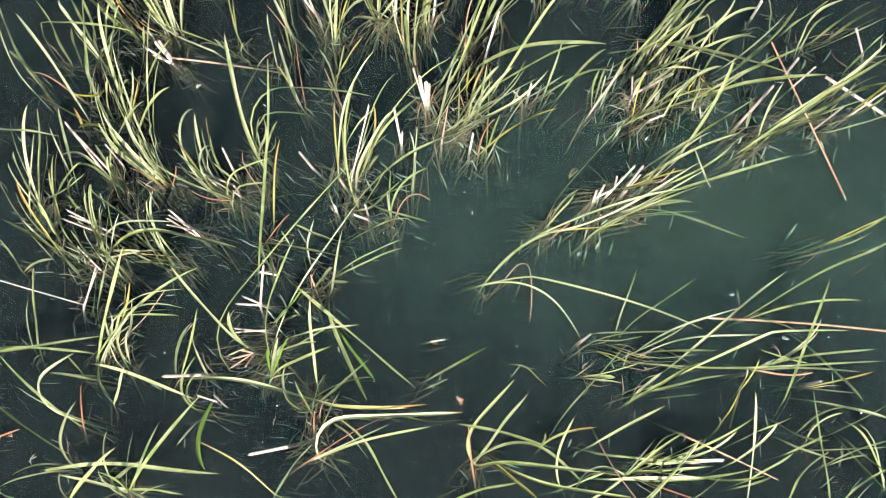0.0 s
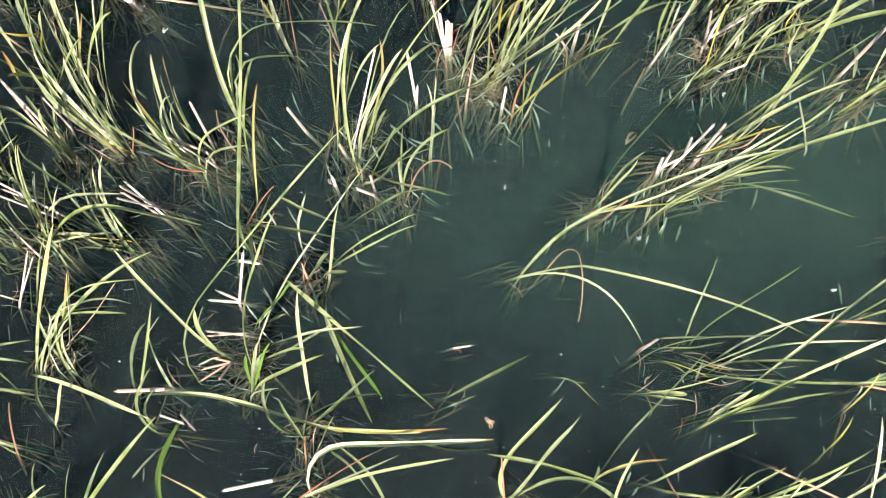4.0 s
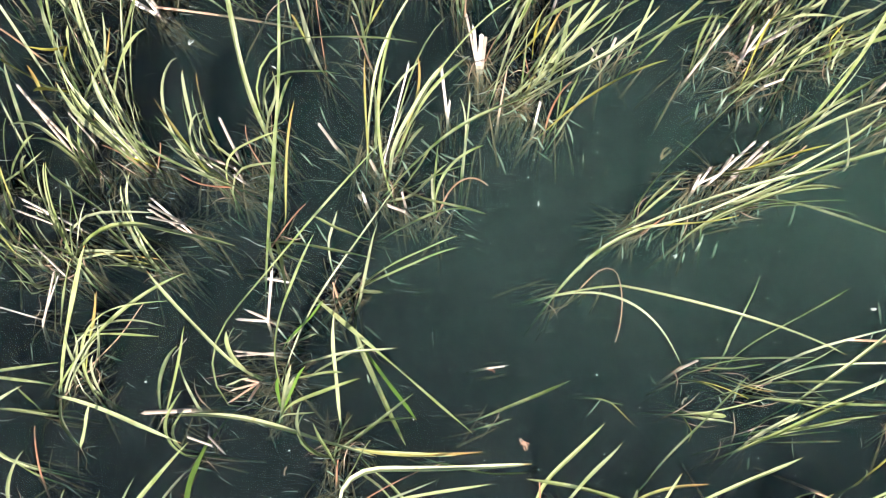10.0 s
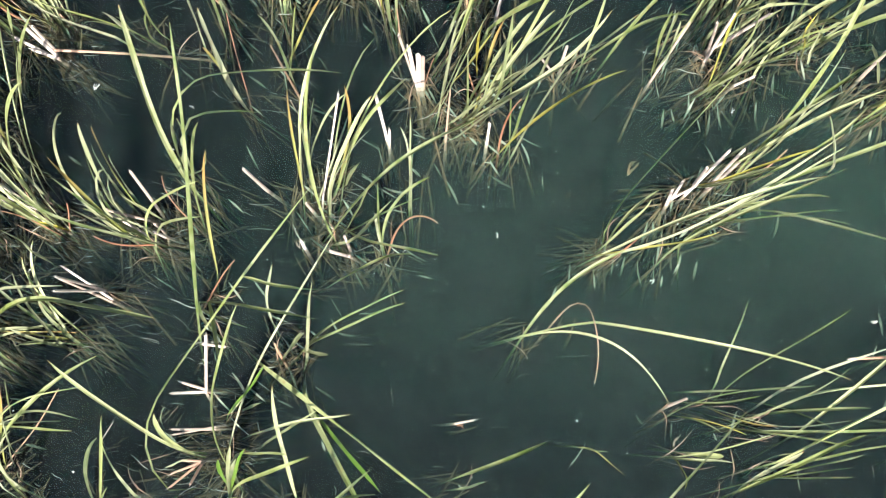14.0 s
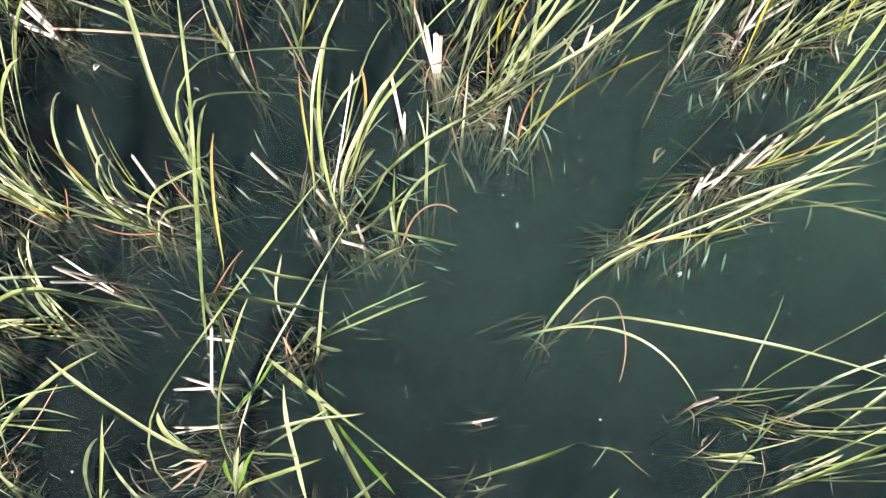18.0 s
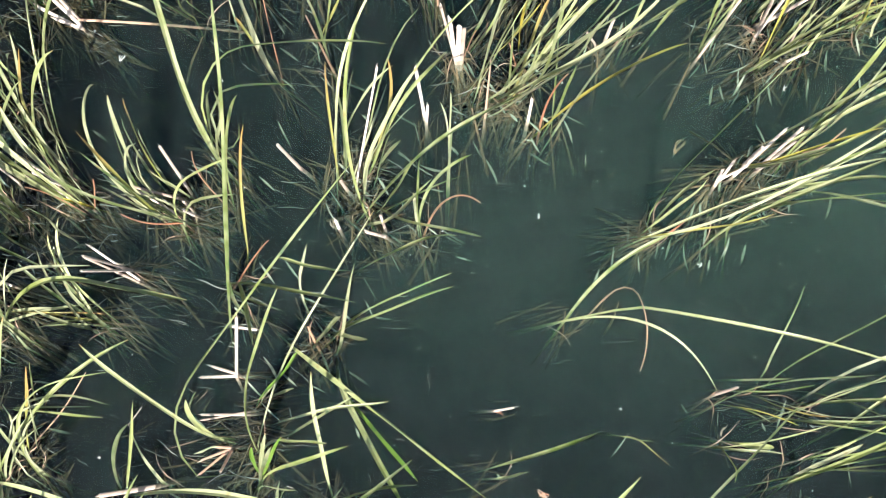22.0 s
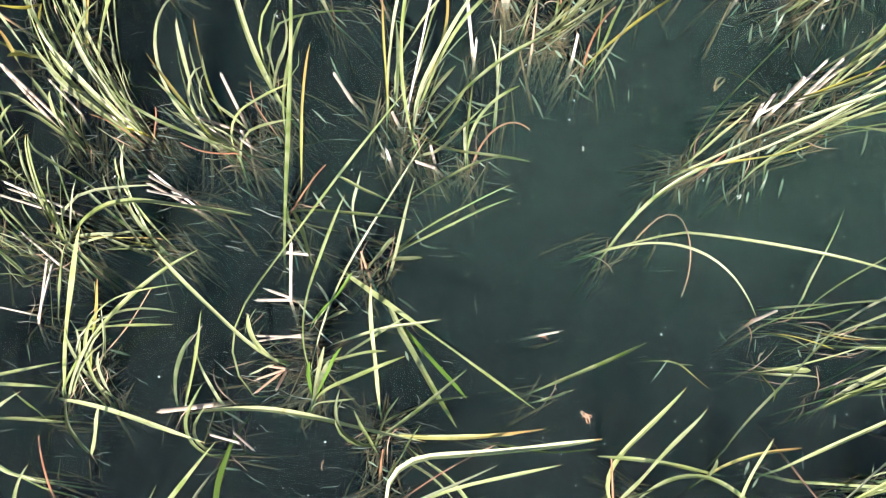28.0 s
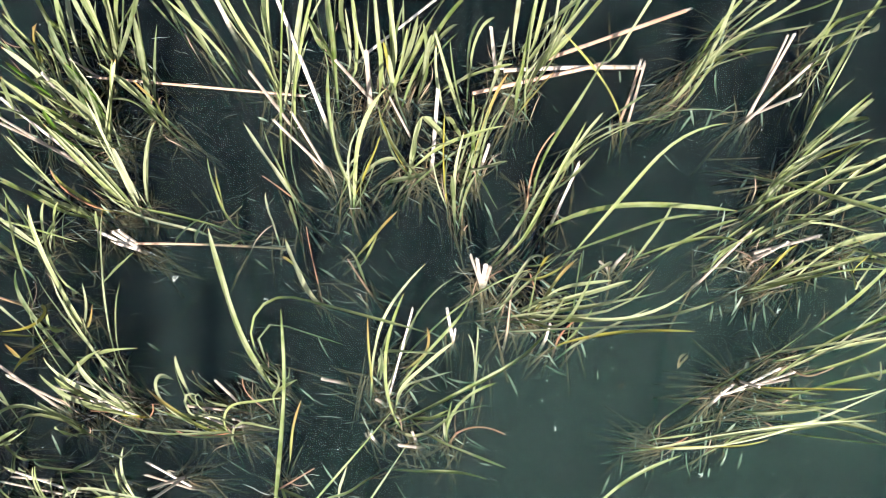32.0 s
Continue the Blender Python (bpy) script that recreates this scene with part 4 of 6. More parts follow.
sedge(-0.54, 0.34, [
    (-0.014, 0.037, 281, 0.469, 16, 0.07, 0.6, 0.15, 0.00, 19, "y"),
    (0.019, -0.038, 309, 0.331, -1, 0.50, 1.4, 0.15, 0.00, 14, "G"),
])
sedge(-0.59, -0.07, [
    (-0.015, 0.116, 85, 0.349, -2, 0.35, 1.4, 0.58, 0.00, 13, "y"),
    (0.032, 0.006, 347, 0.386, 11, 0.07, 0.6, 0.12, 0.00, 18, "y"),
    (0.033, 0.002, 353, 0.480, 15, 0.50, 1.4, 0.20, 0.00, 14, "o"),
    (-0.012, 0.003, 33, 0.351, 4, 0.50, 1.4, 0.50, 0.00, 12, "g"),
    (-0.013, 0.042, 28, 0.307, -32, 0.65, 1.4, 0.40, 0.00, 11, "g"),
    (-0.045, -0.029, 176, 0.241, -117, 0.35, 1.4, 0.50, 0.00, 14, "g"),
    (-0.034, -0.024, 65, 0.193, -15, 0.50, 1.4, 0.40, 0.00, 11, "g"),
    (-0.039, -0.035, 96, 0.146, 6, 0.50, 1.4, 0.40, 0.00, 11, "y"),
    (0.100, -0.066, 324, 0.469, -25, 0.35, 0.6, 0.15, 0.00, 13, "y"),
])
sedge(-0.41, 0.75, [
    (-0.004, -0.003, 5, 0.269, -26, 0.80, 0.6, 0.50, 0.00, 10, "y"),
])
sedge(-0.06, 0.04, [
    (0.003, 0.017, 27, 0.269, -1, 0.65, 1.4, 0.61, 0.00, 11, "y"),
    (-0.000, -0.023, 22, 0.090, 0, 0.50, 1.0, 0.20, 0.00, 10, "y"),
])
sedge(-0.06, 0.23, [
    (0.005, 0.002, 7, 0.063, 0, 0.50, 1.0, 0.03, 0.00, 9, "w"),
])
sedge(0.23, 0.52, [
    (-0.031, -0.013, 55, 0.431, -40, 0.50, 1.4, 0.20, 0.00, 12, "y"),
    (-0.037, -0.013, 5, 1.021, -23, 0.20, 0.1, 0.30, 0.25, 9, "y"),
    (-0.026, -0.014, 8, 0.541, -59, 0.35, 1.0, 0.10, 0.20, 8, "y"),
    (0.091, 0.038, 47, 0.338, -134, 0.20, 0.3, 0.10, 0.25, 6, "r"),
])
sedge(0.90, 0.18, [
    (-0.034, 0.094, 69, 0.293, -30, 0.13, 0.6, 0.60, 0.00, 5, "y"),
    (-0.049, -0.032, 29, 0.290, 13, 0.65, 0.6, 0.50, 0.00, 5, "g"),
    (-0.080, 0.025, 318, 0.155, 39, 0.50, 1.4, 0.20, 0.00, 5, "o"),
    (-0.079, 0.030, 333, 0.309, 33, 0.50, 0.6, 0.40, 0.00, 6, "g"),
    (-0.008, -0.042, 349, 0.221, -4, 0.07, 0.6, 0.40, 0.00, 6, "y"),
    (0.061, -0.007, 42, 0.482, -42, 0.20, 1.0, 0.30, 0.00, 13, "y"),
    (0.060, -0.054, 355, 1.016, 8, 0.35, 0.6, 0.30, 0.00, 10, "y"),
    (0.089, 0.000, 6, 0.274, -10, 0.35, 1.4, 0.20, 0.00, 10, "g"),
])
sedge(0.70, 0.14, [
    (-0.025, 0.067, 47, 0.394, -46, 0.13, 1.0, 0.30, 0.00, 7, "g"),
    (0.055, 0.096, 355, 0.167, 22, 0.65, 1.4, 0.20, 0.00, 6, "y"),
    (0.049, 0.044, 345, 0.155, -19, 0.50, 1.4, 0.10, 0.00, 4, "q"),
    (-0.030, -0.077, 1, 0.258, 18, 0.13, 1.4, 0.30, 0.00, 5, "y"),
    (-0.027, -0.083, 356, 0.178, -6, 0.35, 1.0, 0.05, 0.00, 9, "g"),
    (-0.027, -0.087, 288, 0.088, -57, 0.35, 1.0, 0.20, 0.00, 5, "q"),
    (-0.032, 0.093, 57, 0.028, 0, 0.50, 1.0, 0.20, 0.00, 13, "W"),
    (0.025, -0.072, 354, 0.081, 0, 0.50, 1.0, 0.10, 0.00, 19, "y"),
])
sedge(0.88, -0.04, [
    (0.037, 0.035, 100, 0.100, -119, 0.65, 1.4, 0.30, 0.00, 6, "g"),
    (-0.069, -0.015, 31, 0.299, -22, 0.20, 1.4, 0.40, 0.00, 7, "y"),
    (0.024, 0.001, 87, 0.133, -39, 0.35, 1.4, 0.40, 0.00, 13, "g"),
    (0.004, -0.021, 42, 0.291, -21, 0.80, 0.6, 0.50, 0.00, 14, "y"),
    (-0.010, -0.021, 75, 0.293, -57, 0.07, 0.6, 0.40, 0.00, 13, "g"),
])
sedge(1.04, 0.02, [
    (0.004, -0.057, 11, 0.096, 3, 0.65, 1.4, 0.30, 0.00, 6, "g"),
    (0.041, 0.084, 46, 0.582, -7, 0.80, 0.6, 0.50, 0.00, 13, "y"),
    (-0.032, -0.002, 27, 0.840, -28, 0.65, 0.1, 0.40, 0.00, 16, "y"),
    (-0.005, -0.015, 18, 0.243, -5, 0.50, 1.4, 0.30, 0.00, 8, "y"),
])
sedge(0.36, 0.12, [
    (-0.006, 0.001, 359, 0.174, -44, 0.20, 0.6, 0.02, 0.00, 4, "o"),
    (-0.004, -0.001, 347, 0.091, 0, 0.50, 1.0, 0.02, 0.00, 4, "y"),
])
sedge(-1.97, 1.59, [
    (0.109, 0.035, 343, 0.175, 136, 0.65, 0.6, 0.70, 0.00, 12, "y"),
    (0.000, 0.105, 110, 0.756, -131, 0.13, 0.1, 0.60, 0.00, 14, "y"),
    (-0.040, -0.061, 2, 0.052, -69, 0.80, 1.0, 0.48, 0.00, 17, "g"),
    (-0.058, -0.061, 112, 0.181, -44, 0.20, 0.6, 0.54, 0.00, 16, "g"),
])
sedge(-1.77, 1.41, [
    (-0.004, -0.057, 95, 0.270, 39, 0.80, 1.4, 0.70, 0.00, 13, "g"),
    (-0.071, 0.054, 150, 0.099, 110, 0.80, 1.0, 0.30, 0.00, 10, "r"),
    (-0.015, -0.082, 178, 0.061, -9, 0.65, 1.4, 0.40, 0.00, 10, "o"),
    (0.014, 0.069, 46, 0.294, 17, 0.35, 1.4, 0.60, 0.00, 16, "y"),
    (0.053, 0.028, 341, 0.266, -153, 0.65, 0.6, 0.50, 0.00, 12, "q"),
])
sedge(-2.25, 1.29, [
    (0.004, -0.000, 337, 0.707, 7, 0.65, 1.0, 0.80, 0.00, 11, "y"),
])
sedge(-1.91, 0.90, [
    (-0.085, 0.043, 72, 0.343, -25, 0.35, 1.0, 0.62, 0.00, 15, "y"),
    (-0.071, 0.006, 45, 0.381, 36, 0.80, 0.6, 0.64, 0.00, 16, "y"),
    (-0.071, -0.000, 64, 0.165, -15, 0.50, 1.4, 0.53, 0.00, 15, "g"),
    (0.028, -0.043, 37, 0.164, 31, 0.50, 1.4, 0.40, 0.00, 10, "o"),
    (0.006, 0.040, 8, 0.305, 9, 0.65, 1.4, 0.50, 0.00, 15, "y"),
    (0.126, -0.021, 159, 0.177, -158, 0.20, 1.0, 0.40, 0.00, 16, "g"),
    (0.096, 0.007, 334, 0.161, 156, 0.80, 0.1, 0.35, 0.00, 11, "g"),
])
sedge(-1.88, 0.70, [
    (0.001, -0.016, 87, 0.223, -13, 0.80, 0.6, 0.56, 0.00, 11, "o"),
    (-0.017, -0.016, 122, 0.217, -35, 0.35, 1.0, 0.56, 0.00, 17, "g"),
    (-0.017, -0.019, 4, 0.079, 134, 0.07, 1.0, 0.49, 0.00, 13, "g"),
    (0.005, 0.026, 13, 0.145, 93, 0.65, 1.4, 0.50, 0.00, 26, "y"),
    (0.040, 0.045, 104, 0.306, -49, 0.07, 0.6, 0.60, 0.00, 13, "y"),
])
sedge(-1.64, 1.04, [
    (-0.173, -0.001, 45, 0.229, 35, 0.65, 1.4, 0.56, 0.00, 13, "g"),
    (-0.035, 0.030, 113, 0.163, 0, 0.50, 1.0, 0.35, 0.00, 14, "w"),
    (-0.011, 0.038, 116, 0.106, 0, 0.50, 1.0, 0.35, 0.00, 12, "w"),
    (0.028, -0.030, 120, 0.138, 153, 0.65, 0.6, 0.51, 0.00, 12, "g"),
    (0.000, 0.048, 76, 0.394, -62, 0.07, 0.6, 0.70, 0.00, 17, "y"),
    (0.060, 0.061, 64, 0.031, 0, 0.50, 1.0, 0.30, 0.00, 12, "w"),
    (0.065, -0.050, 59, 0.096, 30, 0.65, 1.4, 0.50, 0.00, 13, "g"),
    (0.043, -0.087, 18, 0.155, 0, 0.50, 1.0, 0.60, 0.00, 15, "y"),
])
sedge(-1.63, 1.31, [
    (0.063, 0.043, 85, 0.342, -15, 0.80, 1.0, 0.62, 0.00, 15, "y"),
    (0.021, -0.095, 90, 0.286, -40, 0.80, 0.6, 0.59, 0.00, 15, "g"),
    (-0.009, 0.030, 338, 0.183, 98, 0.80, 1.4, 0.60, 0.00, 15, "y"),
    (0.064, 0.040, 18, 0.154, -0, 0.65, 1.4, 0.60, 0.00, 12, "y"),
    (0.082, 0.040, 342, 0.204, 109, 0.80, 1.4, 0.50, 0.00, 12, "o"),
    (-0.069, -0.005, 288, 0.130, 0, 0.50, 1.0, 0.40, 0.00, 12, "q"),
    (-0.126, -0.066, 336, 0.112, 146, 0.65, 1.0, 0.40, 0.00, 12, "o"),
])
sedge(-1.73, 1.66, [
    (0.064, -0.006, 356, 0.229, 34, 0.50, 1.4, 0.56, 0.00, 17, "y"),
    (0.002, 0.001, 110, 0.130, -134, 0.80, 0.1, 0.51, 0.00, 18, "g"),
    (-0.012, 0.033, 19, 0.094, 89, 0.65, 1.4, 0.50, 0.00, 16, "g"),
    (-0.082, -0.031, 357, 0.138, 0, 0.50, 1.0, 0.50, 0.00, 18, "g"),
    (0.005, -0.008, 16, 0.218, 31, 0.80, 1.4, 0.30, 0.00, 16, "g"),
    (-0.002, 0.033, 337, 0.186, 116, 0.50, 0.6, 0.54, 0.00, 16, "g"),
])
sedge(-1.54, 1.76, [
    (-0.014, 0.016, 307, 0.037, 159, 0.65, 0.1, 0.47, 0.00, 16, "g"),
    (0.034, 0.031, 172, 0.111, -94, 0.50, 1.4, 0.30, 0.00, 10, "r"),
    (-0.013, 0.005, 107, 0.184, 11, 0.80, 0.6, 0.54, 0.00, 14, "y"),
    (-0.013, 0.005, 162, 0.113, -3, 0.80, 0.6, 0.51, 0.00, 13, "y"),
    (-0.014, 0.012, 132, 0.189, -20, 0.07, 0.6, 0.54, 0.00, 16, "g"),
    (-0.014, -0.002, 242, 0.119, -98, 0.07, 0.6, 0.51, 0.00, 13, "y"),
    (0.038, -0.123, 49, 0.118, 31, 0.65, 1.4, 0.20, 0.00, 17, "g"),
    (0.028, 0.037, 134, 0.118, -151, 0.50, 0.3, 0.51, 0.00, 11, "o"),
])
sedge(-1.95, 0.22, [
    (0.001, -0.001, 56, 0.351, 10, 0.35, 1.4, 0.50, 0.00, 16, "y"),
])
sedge(-2.03, 0.56, [
    (-0.004, 0.012, 357, 0.389, -1, 0.65, 0.6, 0.64, 0.00, 11, "g"),
    (0.009, -0.013, 12, 0.166, 105, 0.65, 1.0, 0.53, 0.00, 13, "g"),
])
sedge(-1.73, 0.42, [
    (-0.008, -0.034, 43, 0.232, 0, 0.50, 1.0, 0.35, 0.00, 12, "w"),
    (-0.033, -0.004, 164, 0.380, 0, 0.50, 1.0, 0.05, 0.00, 7, "w"),
    (0.008, 0.105, 159, 0.068, 63, 0.80, 0.6, 0.20, 0.00, 10, "y"),
    (-0.010, -0.020, 50, 0.200, 0, 0.50, 1.0, 0.20, 0.00, 8, "w"),
    (0.057, -0.025, 40, 0.265, 13, 0.50, 1.4, 0.40, 0.00, 14, "g"),
])
sedge(-2.14, 0.19, [
    (-0.013, -0.008, 3, 0.639, 3, 0.35, 1.0, 0.40, 0.00, 13, "y"),
    (0.009, 0.009, 1, 0.571, -14, 0.65, 1.4, 0.30, 0.00, 16, "y"),
])
sedge(-1.73, -0.16, [
    (-0.017, 0.019, 148, 0.499, -125, 0.35, 0.6, 0.50, 0.00, 15, "y"),
    (-0.002, -0.004, 133, 0.363, -16, 0.07, 1.4, 0.50, 0.00, 15, "y"),
    (0.019, -0.004, 68, 0.196, 4, 0.65, 0.6, 0.25, 0.00, 10, "r"),
])
sedge(-1.68, 0.09, [
    (-0.033, -0.034, 44, 0.108, 59, 0.35, 1.4, 0.30, 0.00, 12, "y"),
    (0.002, -0.040, 162, 0.133, 20, 0.80, 1.4, 0.20, 0.00, 12, "g"),
    (0.017, 0.033, 356, 0.546, -16, 0.13, 1.0, 0.20, 0.00, 15, "y"),
    (0.026, 0.021, 274, 0.204, 48, 0.35, 1.4, 0.10, 0.00, 12, "g"),
])
sedge(-2.19, -0.03, [
    (0.003, 0.001, 344, 0.742, -6, 0.80, 0.6, 0.82, 0.00, 18, "y"),
])
sedge(-1.80, -0.42, [
    (0.030, 0.084, 103, 0.360, -59, 0.20, 0.6, 0.50, 0.00, 13, "g"),
    (-0.077, 0.045, 9, 0.863, -14, 0.35, 0.6, 0.20, 0.00, 19, "y"),
    (0.046, -0.081, 38, 0.442, -8, 0.65, 1.0, 0.50, 0.00, 18, "y"),
    (0.025, -0.084, 42, 0.240, 0, 0.50, 1.0, 0.57, 0.00, 11, "g"),
    (-0.010, 0.041, 172, 0.204, 37, 0.35, 1.4, 0.20, 0.00, 8, "g"),
])
sedge(-1.50, -0.46, [
    (-0.043, 0.005, 95, 0.307, -42, 0.35, 1.4, 0.50, 0.00, 17, "y"),
    (-0.055, 0.044, 25, 0.261, 0, 0.50, 1.0, 0.40, 0.00, 15, "y"),
    (0.022, -0.007, 61, 0.626, -18, 0.07, 1.0, 0.50, 0.00, 15, "y"),
    (0.013, -0.007, 152, 0.237, 8, 0.50, 1.4, 0.30, 0.00, 13, "y"),
    (0.036, -0.004, 7, 0.310, -15, 0.65, 1.4, 0.30, 0.00, 13, "y"),
    (0.013, -0.016, 75, 0.136, 97, 0.65, 1.4, 0.30, 0.00, 13, "y"),
])
sedge(-2.02, -0.51, [
    (0.002, 0.004, 30, 0.187, 0, 0.50, 1.0, 0.54, 0.00, 11, "y"),
])
sedge(-2.11, -0.22, [
    (0.005, 0.004, 17, 0.114, 0, 0.50, 1.0, 0.05, 0.00, 12, "r"),
])
sedge(-1.57, -0.07, [
    (-0.001, 0.004, 42, 0.216, 25, 0.65, 1.4, 0.30, 0.00, 13, "y"),
])
sedge(-0.62, -0.27, [
    (0.034, -0.053, 135, 0.815, -133, 0.13, 0.6, 0.30, 0.15, 20, "y"),
    (0.031, 0.072, 56, 0.224, -3, 0.35, 1.4, 0.40, 0.00, 13, "y"),
    (0.007, 0.094, 72, 0.086, 0, 0.50, 1.0, 0.20, 0.00, 9, "r"),
    (-0.027, -0.069, 34, 0.433, -11, 0.65, 1.0, 0.15, 0.00, 7, "r"),
    (0.033, -0.048, 23, 0.559, -13, 0.50, 0.6, 0.40, 0.00, 12, "y"),
    (0.033, -0.029, 347, 0.160, 0, 0.50, 1.0, 0.10, 0.00, 13, "g"),
    (-0.120, 0.003, 191, 0.169, 0, 0.50, 1.0, 0.05, 0.00, 20, "W"),
])
sedge(-0.25, -0.11, [
    (0.005, -0.004, 351, 0.321, 13, 0.65, 0.6, 0.20, 0.00, 11, "y"),
])
sedge(-0.79, -0.49, [
    (0.001, 0.005, 54, 0.337, -14, 0.65, 1.4, 0.40, 0.00, 14, "g"),
    (-0.003, 0.003, 136, 0.459, 17, 0.50, 0.6, 0.10, 0.00, 9, "o"),
])
sedge(-1.14, -0.07, [
    (0.035, 0.007, 255, 0.311, 57, 0.65, 1.0, 0.20, 0.00, 20, "G"),
    (-0.038, -0.088, 238, 0.112, 0, 0.50, 1.0, 0.10, 0.00, 9, "g"),
    (-0.034, -0.024, 166, 0.288, -120, 0.20, 1.0, 0.40, 0.00, 11, "y"),
    (0.047, 0.046, 325, 0.093, 0, 0.50, 1.0, 0.08, 0.00, 10, "w"),
    (-0.031, 0.044, 345, 0.109, 0, 0.50, 1.0, 0.06, 0.00, 10, "w"),
])
sedge(0.19, -0.35, [
    (-0.037, -0.000, 170, 0.468, -121, 0.13, 1.0, 0.50, 0.00, 14, "y"),
    (-0.039, 0.011, 62, 0.384, -5, 0.07, 0.6, 0.50, 0.00, 14, "g"),
    (-0.046, -0.047, 100, 0.239, -6, 0.50, 1.4, 0.25, 0.00, 11, "r"),
    (-0.012, -0.004, 32, 0.524, -36, 0.07, 0.6, 0.30, 0.00, 18, "y"),
    (0.057, 0.012, 335, 0.604, 19, 0.35, 0.6, 0.30, 0.00, 16, "y"),
    (0.055, 0.007, 323, 0.218, 0, 0.35, 1.0, 0.30, 0.00, 14, "q"),
])
sedge(0.48, -0.24, [
    (-0.011, -0.016, 159, 0.418, 12, 0.50, 1.4, 0.30, 0.00, 14, "y"),
    (-0.013, -0.023, 68, 0.245, -58, 0.20, 1.4, 0.30, 0.00, 11, "o"),
    (-0.011, -0.029, 82, 0.069, 0, 0.50, 1.0, 0.10, 0.00, 11, "g"),
    (0.049, 0.056, 71, 0.489, -21, 0.07, 1.0, 0.35, 0.00, 8, "g"),
])
sedge(0.60, -0.46, [
    (0.043, 0.045, 137, 0.545, 81, 0.65, 1.0, 0.30, 0.00, 14, "y"),
    (-0.051, 0.018, 123, 0.335, -59, 0.35, 1.4, 0.40, 0.00, 11, "y"),
    (-0.074, -0.014, 32, 0.224, -3, 0.50, 1.4, 0.30, 0.00, 13, "y"),
    (0.094, -0.052, 49, 0.165, 0, 0.50, 1.0, 0.30, 0.00, 13, "y"),
])
sedge(0.05, -0.51, [
    (0.003, -0.002, 28, 0.308, -18, 0.50, 1.4, 0.20, 0.00, 13, "y"),
])
sedge(0.73, -0.27, [
    (-0.020, 0.012, 41, 0.323, -10, 0.50, 1.4, 0.40, 0.00, 13, "y"),
    (0.016, 0.016, 288, 0.281, 18, 0.35, 1.4, 0.20, 0.00, 8, "r"),
    (0.007, -0.029, 349, 0.436, 10, 0.13, 1.4, 0.20, 0.00, 18, "y"),
])
sedge(0.90, -0.42, [
    (-0.047, 0.010, 57, 0.296, -20, 0.80, 0.6, 0.50, 0.00, 14, "y"),
    (-0.108, 0.002, 8, 0.379, -5, 0.13, 1.4, 0.20, 0.00, 18, "y"),
    (-0.063, 0.034, 5, 0.336, 2, 0.35, 1.0, 0.20, 0.00, 16, "y"),
    (0.020, 0.043, 38, 0.262, 1, 0.65, 1.4, 0.40, 0.00, 14, "y"),
    (0.065, -0.092, 67, 0.320, 6, 0.80, 1.0, 0.50, 0.00, 14, "y"),
    (0.026, 0.075, 38, 0.104, 0, 0.50, 1.0, 0.20, 0.00, 15, "g"),
    (-0.025, 0.012, 151, 0.318, 86, 0.65, 1.0, 0.30, 0.00, 11, "g"),
    (0.059, 0.042, 4, 0.298, 3, 0.35, 1.4, 0.10, 0.00, 13, "y"),
    (0.058, -0.005, 5, 0.416, 15, 0.65, 1.4, 0.30, 0.00, 14, "y"),
], [
    (0.056, -0.088, 64, 0.327, 6, 0.80, 0.6, 0.50, 0.00, 14, "y"),
])
sedge(1.05, -0.33, [
    (-0.010, -0.002, 358, 0.147, 0, 0.50, 1.0, 0.05, 0.00, 15, "w"),
    (0.001, -0.016, 35, 0.379, 3, 0.65, 1.0, 0.40, 0.00, 11, "y"),
    (0.042, 0.003, 6, 0.265, 43, 0.35, 1.4, 0.30, 0.00, 10, "y"),
    (-0.066, -0.015, 5, 0.326, 0, 0.50, 1.0, 0.10, 0.00, 15, "y"),
    (0.004, -0.009, 2, 0.262, 0, 0.50, 1.0, 0.03, 0.00, 11, "W"),
    (0.085, 0.121, 335, 0.463, -2, 0.50, 1.4, 0.10, 0.00, 12, "r"),
    (-0.003, -0.130, 342, 0.104, 0, 0.50, 1.0, 0.10, 0.00, 10, "r"),
    (-0.082, 0.010, 73, 0.172, -50, 0.65, 0.6, 0.30, 0.00, 10, "g"),
])
sedge(1.01, 1.68, [
    (-0.033, 0.066, 319, 0.657, -1, 0.13, 1.0, 0.78, 0.00, 13, "y"),
    (-0.010, -0.009, 52, 0.284, -11, 0.80, 0.6, 0.59, 0.00, 14, "y"),
    (0.015, 0.001, 79, 0.205, -87, 0.35, 0.6, 0.55, 0.00, 13, "y"),
    (0.021, -0.059, 36, 0.164, -53, 0.65, 1.4, 0.53, 0.00, 14, "y"),
    (0.016, -0.006, 69, 0.203, -59, 0.35, 1.4, 0.55, 0.00, 16, "g"),
])
sedge(1.20, 1.20, [
    (-0.001, -0.005, 58, 0.268, 27, 0.50, 1.4, 0.58, 0.00, 15, "y"),
])
